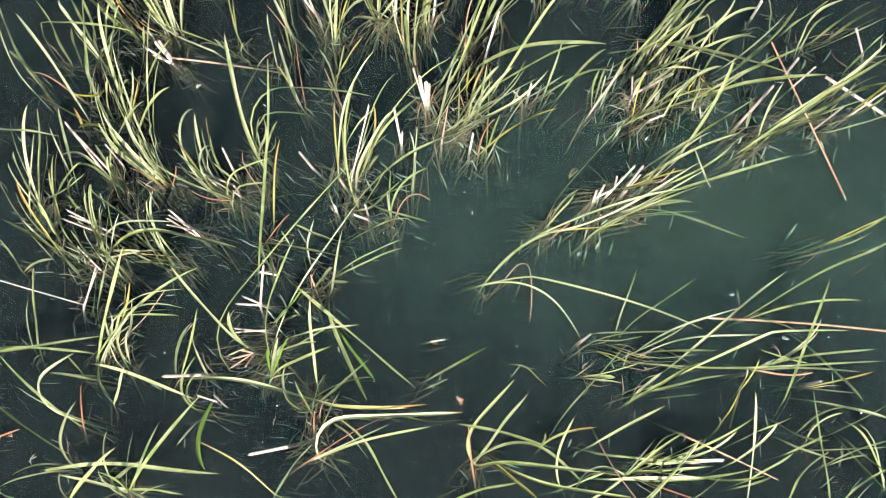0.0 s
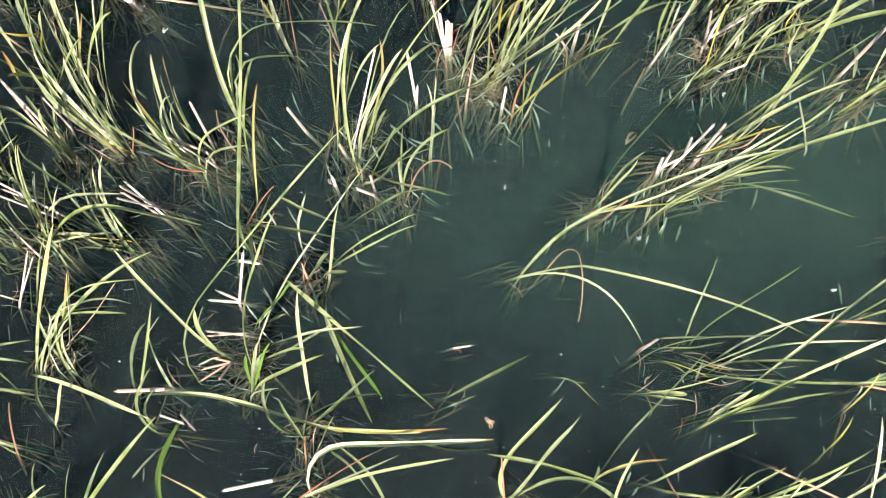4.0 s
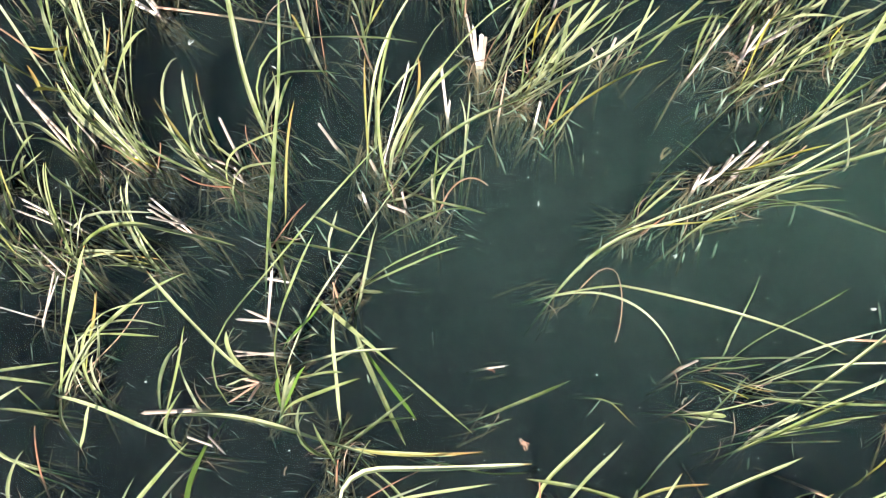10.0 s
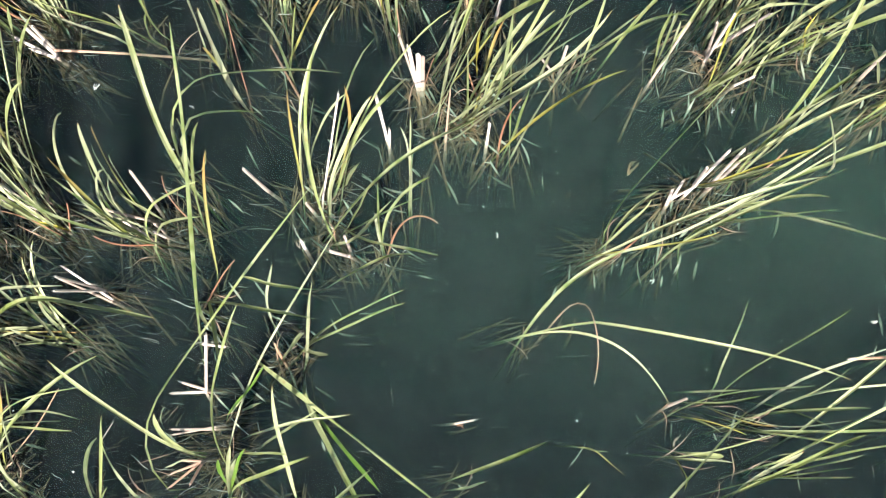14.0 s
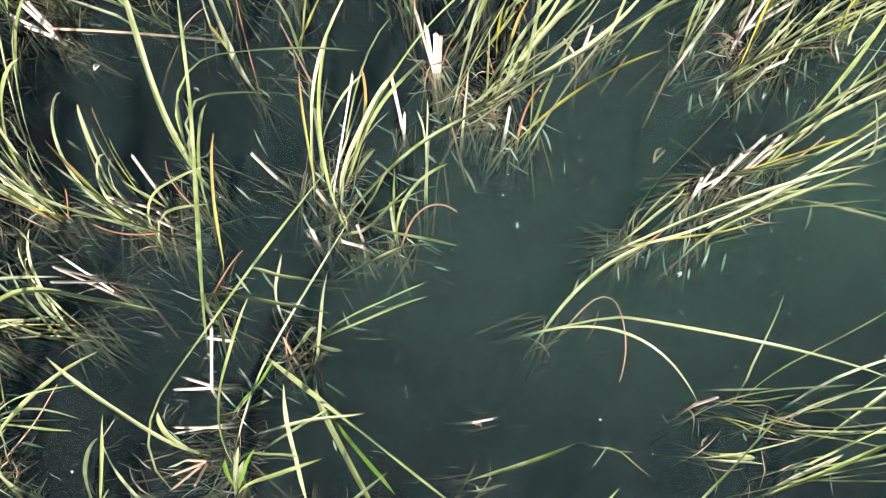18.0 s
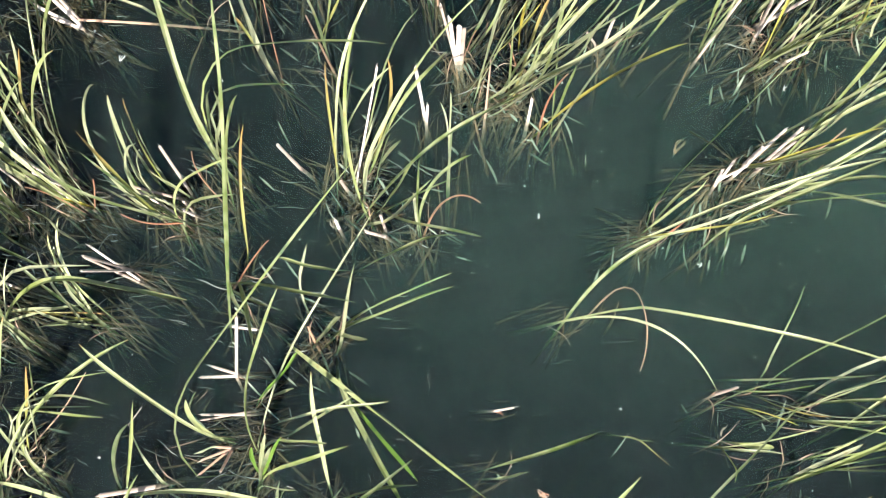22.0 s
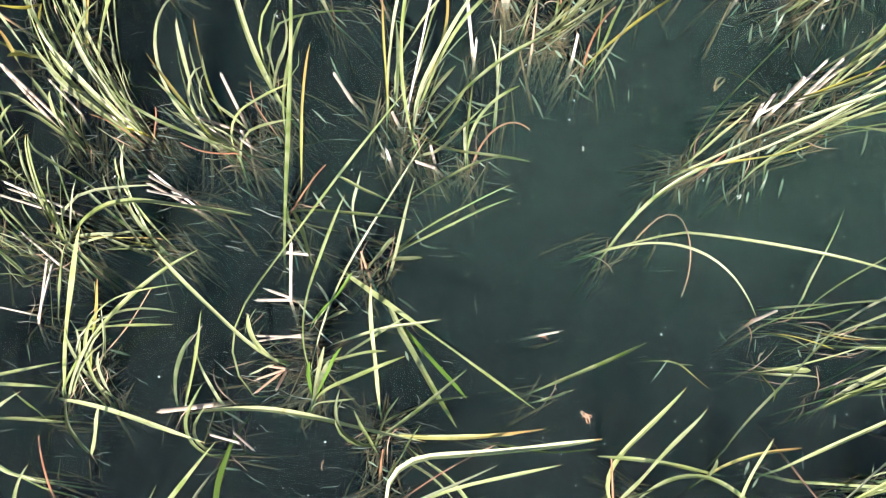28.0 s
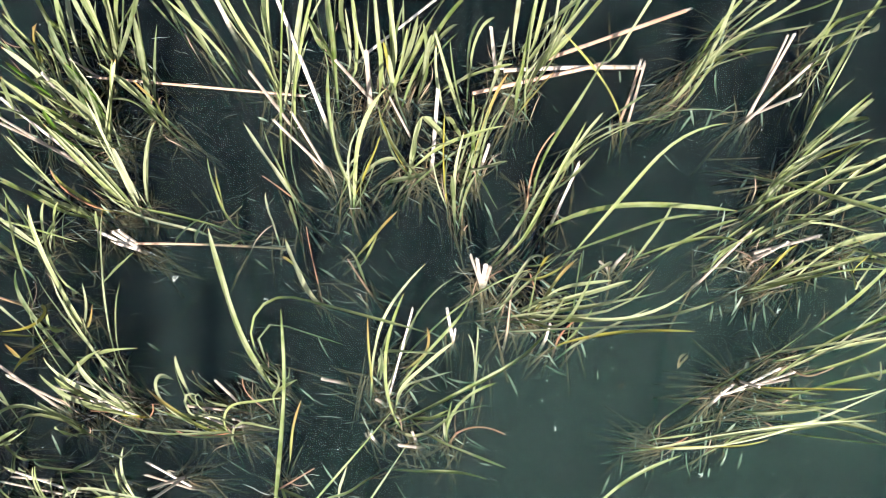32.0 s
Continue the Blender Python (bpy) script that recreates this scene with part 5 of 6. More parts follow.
sedge(1.54, 1.26, [
    (-0.060, 0.061, 56, 0.087, 0, 0.50, 1.0, 0.35, 0.00, 18, "W"),
    (-0.004, 0.179, 245, 0.225, 0, 0.50, 1.0, 0.20, 0.00, 12, "y"),
    (0.015, -0.039, 145, 0.154, -83, 0.50, 1.4, 0.50, 0.00, 10, "y"),
    (-0.050, -0.079, 30, 0.244, 8, 0.80, 0.6, 0.57, 0.00, 11, "y"),
    (-0.007, -0.051, 42, 0.249, -14, 0.07, 0.6, 0.57, 0.00, 11, "q"),
    (0.065, -0.008, 4, 0.262, -2, 0.50, 1.4, 0.58, 0.00, 13, "y"),
    (0.008, -0.036, 358, 0.164, -18, 0.50, 1.4, 0.53, 0.00, 13, "y"),
])
sedge(1.85, 1.33, [
    (-0.157, 0.008, 26, 0.319, 24, 0.65, 0.6, 0.61, 0.00, 13, "y"),
    (-0.042, 0.066, 22, 0.184, -0, 0.65, 1.0, 0.54, 0.00, 13, "y"),
    (0.012, 0.037, 15, 0.133, -58, 0.65, 0.6, 0.52, 0.00, 13, "y"),
    (-0.006, -0.045, 191, 0.016, 0, 0.50, 1.0, 0.40, 0.00, 14, "w"),
    (0.063, -0.063, 290, 0.093, 71, 0.50, 1.4, 0.50, 0.00, 11, "y"),
    (0.079, -0.020, 271, 0.067, 155, 0.50, 1.4, 0.48, 0.00, 13, "y"),
    (0.150, 0.006, 38, 0.045, 0, 0.50, 1.0, 0.40, 0.00, 13, "w"),
    (-0.101, 0.008, 335, 0.124, 115, 0.65, 1.0, 0.51, 0.00, 12, "g"),
])
sedge(2.01, 1.43, [
    (0.050, -0.037, 205, 0.065, 0, 0.50, 1.0, 0.48, 0.00, 12, "q"),
    (-0.058, 0.038, 52, 0.117, -154, 0.65, 0.1, 0.51, 0.00, 12, "g"),
])
sedge(1.73, 1.53, [
    (0.010, -0.036, 219, 0.039, 0, 0.50, 1.0, 0.40, 0.00, 11, "w"),
    (-0.015, 0.037, 215, 0.099, 0, 0.50, 1.0, 0.40, 0.00, 14, "w"),
])
sedge(1.72, 1.77, [
    (-0.076, 0.042, 201, 0.208, 0, 0.50, 1.0, 0.55, 0.00, 13, "y"),
    (0.009, 0.024, 234, 0.070, 146, 0.50, 1.0, 0.48, 0.00, 13, "y"),
    (0.061, -0.064, 130, 0.125, -157, 0.50, 0.6, 0.51, 0.00, 13, "y"),
])
sedge(1.89, 1.73, [
    (0.049, 0.020, 2, 0.069, -75, 0.65, 0.6, 0.48, 0.00, 13, "y"),
    (-0.023, 0.013, 17, 0.083, -80, 0.80, 0.6, 0.49, 0.00, 13, "y"),
    (-0.025, -0.039, 327, 0.131, 38, 0.50, 1.4, 0.52, 0.00, 12, "y"),
])
sedge(1.13, 1.67, [
    (0.013, -0.030, 60, 0.163, -76, 0.80, 0.6, 0.53, 0.00, 15, "y"),
    (-0.041, 0.058, 338, 0.114, 56, 0.35, 0.6, 0.51, 0.00, 13, "y"),
    (-0.027, 0.043, 326, 0.260, 119, 0.65, 1.0, 0.57, 0.00, 13, "y"),
    (0.140, -0.015, 91, 0.199, -151, 0.50, 1.4, 0.54, 0.00, 13, "y"),
    (-0.027, 0.066, 85, 0.183, -48, 0.35, 1.4, 0.54, 0.00, 12, "y"),
    (-0.043, -0.077, 258, 0.090, 111, 0.35, 1.0, 0.40, 0.00, 11, "y"),
    (0.028, -0.082, 60, 0.071, -140, 0.50, 0.6, 0.48, 0.00, 12, "y"),
    (-0.043, 0.043, 85, 0.211, -48, 0.35, 0.6, 0.56, 0.00, 15, "g"),
])
sedge(1.34, 1.73, [
    (-0.003, 0.001, 198, 0.153, 0, 0.50, 1.0, 0.50, 0.00, 9, "o"),
])
sedge(1.55, 1.86, [
    (0.004, -0.004, 223, 0.105, 0, 0.50, 1.0, 0.40, 0.00, 16, "w"),
])
sedge(2.06, 1.63, [
    (0.044, 0.039, 185, 0.197, 0, 0.50, 1.0, 0.40, 0.00, 18, "W"),
    (-0.046, -0.045, 169, 0.030, -150, 0.65, 1.0, 0.46, 0.00, 12, "y"),
])
sedge(1.83, 0.69, [
    (-0.059, -0.018, 12, 0.192, 64, 0.80, 1.4, 0.55, 0.00, 10, "y"),
    (0.053, 0.024, 32, 0.088, 0, 0.50, 1.0, 0.49, 0.00, 8, "q"),
])
sedge(2.04, 0.65, [
    (-0.002, 0.001, 185, 0.087, 0, 0.50, 1.0, 0.49, 0.00, 13, "y"),
])
sedge(1.50, 0.36, [
    (-0.005, 0.007, 38, 0.503, -14, 0.50, 0.6, 0.50, 0.00, 10, "y"),
    (0.008, -0.007, 24, 0.354, -34, 0.50, 1.4, 0.40, 0.00, 10, "y"),
])
sedge(1.71, -0.05, [
    (-0.075, 0.013, 93, 0.502, -12, 0.65, 1.0, 0.60, 0.00, 13, "y"),
    (0.076, -0.004, 347, 0.257, -9, 0.65, 1.4, 0.20, 0.00, 13, "y"),
])
sedge(1.56, 0.12, [
    (0.061, 0.031, 53, 0.160, 47, 0.35, 1.0, 0.50, 0.00, 10, "y"),
    (-0.036, -0.010, 34, 0.388, -30, 0.13, 1.4, 0.40, 0.00, 10, "y"),
    (-0.037, -0.027, 344, 0.214, 35, 0.65, 1.4, 0.10, 0.00, 12, "r"),
])
sedge(1.75, 0.10, [
    (-0.006, 0.030, 174, 0.285, -14, 0.65, 1.4, 0.20, 0.00, 10, "y"),
    (-0.004, -0.071, 23, 0.029, 0, 0.50, 1.0, 0.10, 0.00, 18, "W"),
    (0.006, -0.083, 15, 0.231, 5, 0.65, 1.4, 0.20, 0.00, 8, "o"),
    (0.002, 0.111, 287, 0.272, 3, 0.35, 1.4, 0.40, 0.00, 13, "y"),
])
sedge(1.43, 0.01, [
    (-0.002, -0.003, 105, 0.134, 0, 0.50, 1.0, 0.40, 0.00, 7, "q"),
])
sedge(1.36, -0.25, [
    (-0.060, 0.064, 92, 0.172, 0, 0.50, 1.0, 0.40, 0.00, 8, "q"),
    (0.062, 0.019, 58, 0.151, -28, 0.65, 1.4, 0.40, 0.00, 13, "y"),
    (0.011, -0.090, 54, 0.224, 17, 0.35, 1.4, 0.40, 0.00, 11, "y"),
])
sedge(1.43, -0.47, [
    (0.003, -0.045, 105, 0.520, -5, 0.80, 1.4, 0.60, 0.00, 12, "y"),
    (0.004, 0.045, 52, 0.191, -5, 0.65, 1.4, 0.30, 0.00, 10, "y"),
])
sedge(1.86, -0.51, [
    (-0.036, -0.005, 121, 0.580, -15, 0.80, 0.6, 0.60, 0.00, 12, "y"),
    (0.038, 0.005, 94, 0.184, -60, 0.50, 1.4, 0.30, 0.00, 11, "y"),
])
sedge(1.84, -0.27, [
    (0.011, 0.065, 48, 0.200, -6, 0.50, 1.4, 0.30, 0.00, 10, "y"),
    (0.056, 0.021, 276, 0.215, 22, 0.35, 1.4, 0.30, 0.00, 11, "y"),
    (-0.066, -0.011, 6, 0.252, 0, 0.50, 1.0, 0.20, 0.00, 10, "y"),
    (-0.013, -0.074, 63, 0.200, -40, 0.35, 1.4, 0.30, 0.00, 10, "g"),
])
sedge(2.08, -0.42, [
    (0.004, -0.005, 132, 0.442, 33, 0.80, 0.6, 0.40, 0.00, 14, "y"),
])
sedge(1.66, -0.23, [
    (-0.020, -0.064, 59, 0.113, 0, 0.50, 1.0, 0.30, 0.00, 10, "y"),
    (-0.039, 0.057, 307, 0.153, 62, 0.50, 1.4, 0.20, 0.00, 11, "g"),
    (0.041, 0.044, 81, 0.164, -91, 0.65, 1.4, 0.30, 0.00, 10, "y"),
    (0.065, -0.009, 122, 0.178, -113, 0.50, 1.4, 0.30, 0.00, 10, "y"),
    (-0.042, -0.009, 321, 0.176, 24, 0.35, 1.4, 0.20, 0.00, 11, "g"),
])
sedge(1.21, -0.46, [
    (0.025, 0.048, 353, 0.226, 28, 0.50, 1.4, 0.20, 0.00, 11, "y"),
    (-0.031, -0.049, 81, 0.138, 0, 0.50, 1.0, 0.40, 0.00, 13, "y"),
])
sedge(1.63, -0.51, [
    (0.002, 0.005, 103, 0.260, -67, 0.65, 1.0, 0.40, 0.00, 11, "y"),
])
sedge(-1.26, 2.12, [
    (-0.019, 0.076, 68, 0.263, 17, 0.80, 0.6, 0.58, 0.00, 15, "y"),
    (-0.037, 0.059, 38, 0.173, 41, 0.65, 1.4, 0.54, 0.00, 21, "g"),
    (0.017, -0.002, 142, 0.097, 7, 0.13, 0.6, 0.51, 0.00, 18, "y"),
    (0.029, -0.045, 136, 0.107, 133, 0.50, 0.6, 0.50, 0.00, 16, "g"),
    (0.030, -0.031, 360, 0.065, 143, 0.50, 0.3, 0.48, 0.00, 11, "o"),
    (0.002, -0.029, 33, 0.062, 152, 0.50, 1.4, 0.48, 0.00, 16, "g"),
])
sedge(-1.44, 2.35, [
    (0.041, 0.024, 344, 0.124, 78, 0.35, 0.6, 0.51, 0.00, 17, "y"),
    (0.013, 0.088, 339, 0.312, 46, 0.65, 0.6, 0.61, 0.00, 16, "y"),
    (0.016, -0.012, 2, 0.133, 90, 0.07, 1.0, 0.52, 0.00, 17, "y"),
    (0.016, -0.024, 63, 0.148, 35, 0.65, 1.0, 0.52, 0.00, 15, "y"),
    (-0.044, -0.057, 257, 0.028, 0, 0.50, 1.0, 0.30, 0.00, 12, "W"),
    (0.025, -0.005, 341, 0.296, 71, 0.50, 1.4, 0.60, 0.00, 18, "g"),
    (0.025, -0.005, 24, 0.172, 39, 0.50, 0.6, 0.54, 0.00, 18, "g"),
    (-0.096, -0.011, 108, 0.184, -70, 0.07, 0.6, 0.54, 0.00, 19, "g"),
    (-0.033, 0.028, 303, 0.108, 133, 0.07, 0.6, 0.51, 0.00, 19, "g"),
], [
    (0.050, 0.023, 140, 0.190, -124, 0.07, 0.1, 0.55, 0.00, 16, "y"),
])
sedge(-1.50, 2.03, [
    (0.028, 0.005, 12, 0.261, 44, 0.65, 1.4, 0.58, 0.00, 18, "y"),
    (0.048, -0.008, 253, 0.215, -115, 0.07, 0.6, 0.56, 0.00, 16, "y"),
    (-0.055, -0.062, 134, 0.195, 0, 0.50, 1.0, 0.40, 0.00, 13, "W"),
    (-0.059, -0.062, 158, 0.155, 0, 0.50, 1.0, 0.40, 0.00, 11, "W"),
    (0.014, 0.054, 87, 0.226, -3, 0.65, 1.4, 0.56, 0.00, 21, "g"),
    (0.047, 0.002, 18, 0.236, 43, 0.65, 1.4, 0.57, 0.00, 21, "y"),
    (0.054, 0.002, 59, 0.198, 53, 0.35, 0.6, 0.55, 0.00, 21, "g"),
    (0.026, -0.011, 207, 0.206, -80, 0.20, 1.0, 0.55, 0.00, 18, "g"),
    (0.034, 0.017, 156, 0.198, 16, 0.35, 1.0, 0.55, 0.00, 18, "y"),
], [
    (0.008, 0.076, 117, 0.187, 27, 0.20, 1.4, 0.55, 0.00, 20, "g"),
    (0.062, 0.044, 132, 0.144, 158, 0.80, 0.3, 0.52, 0.00, 19, "g"),
    (-0.057, -0.062, 111, 0.148, 136, 0.80, 1.4, 0.52, 0.00, 16, "g"),
    (-0.105, -0.045, 150, 0.070, 0, 0.50, 1.0, 0.50, 0.00, 13, "w"),
    (-0.008, -0.037, 183, 0.074, -155, 0.50, 1.0, 0.48, 0.00, 17, "G"),
    (0.036, 0.103, 17, 0.084, 151, 0.65, 1.0, 0.49, 0.00, 17, "G"),
])
sedge(-1.61, 2.17, [
    (0.054, 0.053, 57, 0.245, 29, 0.80, 0.6, 0.60, 0.00, 27, "y"),
    (0.065, 0.040, 27, 0.097, 74, 0.65, 1.0, 0.50, 0.00, 18, "y"),
    (-0.017, 0.046, 17, 0.179, 107, 0.35, 0.6, 0.54, 0.00, 13, "y"),
    (0.082, -0.034, 230, 0.156, -112, 0.07, 0.6, 0.54, 0.00, 14, "y"),
    (0.087, -0.034, 220, 0.131, -73, 0.13, 1.0, 0.54, 0.00, 15, "y"),
    (-0.102, -0.022, 286, 0.172, 137, 0.50, 0.3, 0.53, 0.00, 16, "g"),
    (-0.005, 0.044, 327, 0.149, 0, 0.50, 1.0, 0.56, 0.00, 13, "w"),
    (0.008, -0.043, 354, 0.101, 142, 0.20, 0.6, 0.50, 0.00, 17, "G"),
    (-0.005, 0.044, 349, 0.172, 145, 0.65, 1.0, 0.53, 0.00, 18, "g"),
], [
    (-0.117, -0.063, 85, 0.132, 23, 0.80, 0.6, 0.52, 0.00, 17, "g"),
])
sedge(-1.67, 2.38, [
    (-0.026, -0.012, 353, 0.122, 0, 0.50, 1.0, 0.40, 0.00, 13, "o"),
    (0.101, 0.062, 174, 0.079, -151, 0.35, 0.3, 0.49, 0.00, 17, "y"),
    (-0.026, -0.046, 346, 0.191, 17, 0.65, 0.6, 0.55, 0.00, 11, "o"),
    (-0.026, -0.031, 118, 0.189, -160, 0.35, 0.1, 0.54, 0.00, 16, "g"),
    (-0.025, 0.027, 180, 0.140, -119, 0.20, 0.6, 0.52, 0.00, 16, "y"),
    (0.032, 0.110, 180, 0.137, -153, 0.13, 0.6, 0.52, 0.00, 18, "g"),
    (-0.027, -0.089, 343, 0.150, 131, 0.20, 0.6, 0.52, 0.00, 16, "g"),
])
sedge(-0.79, 1.74, [
    (0.021, 0.045, 120, 0.179, -0, 0.50, 1.4, 0.50, 0.00, 15, "g"),
    (0.010, 0.070, 109, 0.509, -36, 0.07, 0.6, 0.80, 0.00, 9, "y"),
    (-0.048, -0.099, 81, 0.086, -15, 0.50, 1.4, 0.40, 0.00, 13, "g"),
    (0.029, -0.074, 70, 0.048, 0, 0.50, 1.0, 0.30, 0.00, 15, "g"),
    (0.009, 0.046, 162, 0.056, 0, 0.50, 1.0, 0.30, 0.00, 7, "r"),
])
sedge(-0.77, 2.17, [
    (0.130, -0.085, 108, 0.297, 0, 0.50, 1.0, 0.60, 0.00, 16, "W"),
    (-0.007, -0.094, 135, 0.102, 0, 0.50, 1.0, 0.40, 0.00, 13, "W"),
    (-0.030, -0.019, 88, 0.270, 33, 0.13, 1.0, 0.58, 0.00, 14, "y"),
    (-0.040, 0.030, 71, 0.218, 40, 0.20, 0.6, 0.56, 0.00, 15, "y"),
    (-0.034, 0.030, 117, 0.220, -46, 0.07, 0.6, 0.56, 0.00, 17, "y"),
    (0.021, -0.072, 79, 0.324, -23, 0.13, 0.6, 0.61, 0.00, 13, "y"),
    (0.033, 0.053, 107, 0.266, -76, 0.07, 0.6, 0.58, 0.00, 15, "y"),
    (-0.014, -0.023, 52, 0.288, 16, 0.80, 0.6, 0.59, 0.00, 17, "g"),
    (-0.035, 0.137, 306, 0.143, -157, 0.50, 0.1, 0.51, 0.00, 15, "g"),
], [
    (0.018, 0.061, 354, 0.067, 87, 0.50, 1.4, 0.48, 0.00, 17, "g"),
])
sedge(-0.57, 1.82, [
    (-0.075, 0.059, 144, 0.159, 0, 0.50, 1.0, 0.40, 0.00, 13, "W"),
    (-0.074, 0.063, 121, 0.133, 0, 0.50, 1.0, 0.40, 0.00, 13, "W"),
    (0.029, -0.049, 112, 0.308, -36, 0.50, 1.0, 0.60, 0.00, 15, "y"),
    (0.029, -0.049, 73, 0.288, -72, 0.80, 1.4, 0.60, 0.00, 16, "y"),
    (0.035, -0.038, 32, 0.165, 24, 0.50, 1.4, 0.40, 0.00, 13, "q"),
    (0.050, 0.009, 24, 0.157, -59, 0.65, 1.4, 0.30, 0.00, 15, "g"),
])
sedge(-1.02, 2.39, [
    (0.025, -0.067, 117, 0.152, 34, 0.07, 0.6, 0.53, 0.00, 16, "y"),
    (0.031, 0.091, 111, 0.100, 0, 0.50, 1.0, 0.20, 0.00, 24, "W"),
    (-0.057, -0.009, 106, 0.130, 138, 0.65, 0.6, 0.51, 0.00, 15, "g"),
    (0.021, -0.027, 119, 0.206, 156, 0.65, 0.1, 0.55, 0.00, 16, "g"),
])
sedge(-0.20, 1.88, [
    (-0.141, -0.020, 159, 0.098, -47, 0.50, 1.4, 0.60, 0.00, 16, "q"),
    (-0.123, 0.120, 136, 0.075, 0, 0.50, 1.0, 0.30, 0.00, 12, "w"),
    (-0.124, -0.021, 71, 0.088, -41, 0.50, 1.4, 0.50, 0.00, 17, "y"),
    (-0.112, -0.016, 13, 0.307, -24, 0.35, 0.6, 0.60, 0.00, 13, "y"),
    (-0.072, -0.043, 212, 0.183, -2, 0.65, 1.4, 0.30, 0.00, 17, "g"),
    (0.032, -0.041, 328, 0.186, 36, 0.65, 1.4, 0.40, 0.00, 15, "g"),
    (-0.039, 0.003, 80, 0.163, 0, 0.50, 1.0, 0.40, 0.00, 17, "W"),
    (0.027, 0.078, 185, 0.095, 0, 0.50, 1.0, 0.40, 0.00, 24, "y"),
    (0.071, 0.100, 209, 0.067, 0, 0.50, 1.0, 0.40, 0.00, 21, "y"),
], [
    (0.106, -0.036, 87, 0.144, 11, 0.50, 1.4, 0.50, 0.00, 13, "y"),
    (0.107, -0.030, 68, 0.206, -38, 0.80, 1.4, 0.60, 0.00, 11, "o"),
    (0.113, -0.019, 48, 0.242, 18, 0.80, 0.6, 0.60, 0.00, 15, "y"),
    (0.118, -0.038, 287, 0.197, 0, 0.50, 1.0, 0.20, 0.00, 13, "y"),
    (0.107, -0.025, 246, 0.148, 0, 0.50, 1.0, 0.20, 0.00, 12, "y"),
    (0.153, -0.009, 55, 0.020, 0, 0.50, 1.0, 0.20, 0.00, 14, "w"),
    (-0.127, -0.019, 156, 0.141, -70, 0.65, 1.4, 0.52, 0.00, 15, "g"),
    (-0.120, -0.020, 55, 0.076, 5, 0.50, 1.4, 0.49, 0.00, 15, "g"),
])
sedge(-0.55, 2.28, [
    (-0.034, -0.094, 80, 0.215, 13, 0.80, 1.0, 0.56, 0.00, 18, "y"),
    (-0.033, 0.005, 163, 0.049, 0, 0.50, 1.0, 0.47, 0.00, 15, "y"),
    (0.041, -0.024, 26, 0.156, 65, 0.07, 1.4, 0.53, 0.00, 15, "y"),
    (0.078, 0.035, 12, 0.302, 0, 0.50, 1.0, 0.40, 0.00, 15, "W"),
    (-0.045, 0.028, 75, 0.126, -24, 0.80, 0.6, 0.51, 0.00, 18, "g"),
    (0.014, 0.068, 93, 0.122, -119, 0.65, 1.0, 0.51, 0.00, 18, "g"),
    (-0.031, 0.013, 254, 0.099, -146, 0.50, 0.6, 0.50, 0.00, 15, "y"),
])
sedge(-0.36, 2.18, [
    (-0.014, 0.030, 52, 0.188, 40, 0.20, 0.6, 0.54, 0.00, 18, "y"),
    (-0.101, -0.039, 75, 0.054, 0, 0.50, 1.0, 0.40, 0.00, 25, "W"),
    (-0.072, -0.053, 28, 0.087, 75, 0.50, 1.4, 0.49, 0.00, 17, "y"),
    (-0.000, -0.045, 121, 0.025, 0, 0.50, 1.0, 0.46, 0.00, 17, "y"),
    (-0.010, -0.007, 120, 0.031, 0, 0.50, 1.0, 0.47, 0.00, 11, "q"),
    (0.029, 0.040, 356, 0.123, 35, 0.35, 1.4, 0.51, 0.00, 21, "y"),
    (0.084, -0.038, 343, 0.117, 120, 0.20, 1.4, 0.51, 0.00, 17, "y"),
    (0.036, -0.035, 53, 0.317, -30, 0.35, 1.0, 0.61, 0.00, 14, "y"),
    (-0.088, -0.052, 159, 0.112, 0, 0.50, 1.0, 0.40, 0.00, 15, "W"),
], [
    (0.088, 0.026, 41, 0.143, -64, 0.50, 1.4, 0.52, 0.00, 13, "g"),
    (-0.037, -0.065, 21, 0.150, 55, 0.50, 1.4, 0.52, 0.00, 13, "y"),
    (-0.044, 0.029, 101, 0.182, -12, 0.07, 0.6, 0.54, 0.00, 15, "g"),
    (-0.011, 0.099, 53, 0.135, 28, 0.07, 0.6, 0.52, 0.00, 18, "y"),
    (0.029, 0.068, 26, 0.226, 4, 0.50, 1.4, 0.56, 0.00, 17, "g"),
    (0.014, 0.054, 337, 0.100, 93, 0.50, 1.4, 0.50, 0.00, 18, "g"),
    (0.085, -0.037, 47, 0.085, 4, 0.50, 1.4, 0.49, 0.00, 17, "g"),
])
sedge(-0.11, 2.11, [
    (-0.016, -0.039, 129, 0.163, -13, 0.50, 1.4, 0.53, 0.00, 13, "y"),
    (-0.059, 0.056, 355, 0.228, -12, 0.35, 1.0, 0.40, 0.00, 11, "y"),
    (0.028, 0.069, 85, 0.129, -125, 0.65, 1.0, 0.51, 0.00, 17, "y"),
    (0.094, -0.007, 51, 0.119, 25, 0.50, 1.4, 0.51, 0.00, 15, "g"),
    (-0.066, -0.060, 137, 0.122, -60, 0.50, 1.4, 0.51, 0.00, 15, "y"),
])
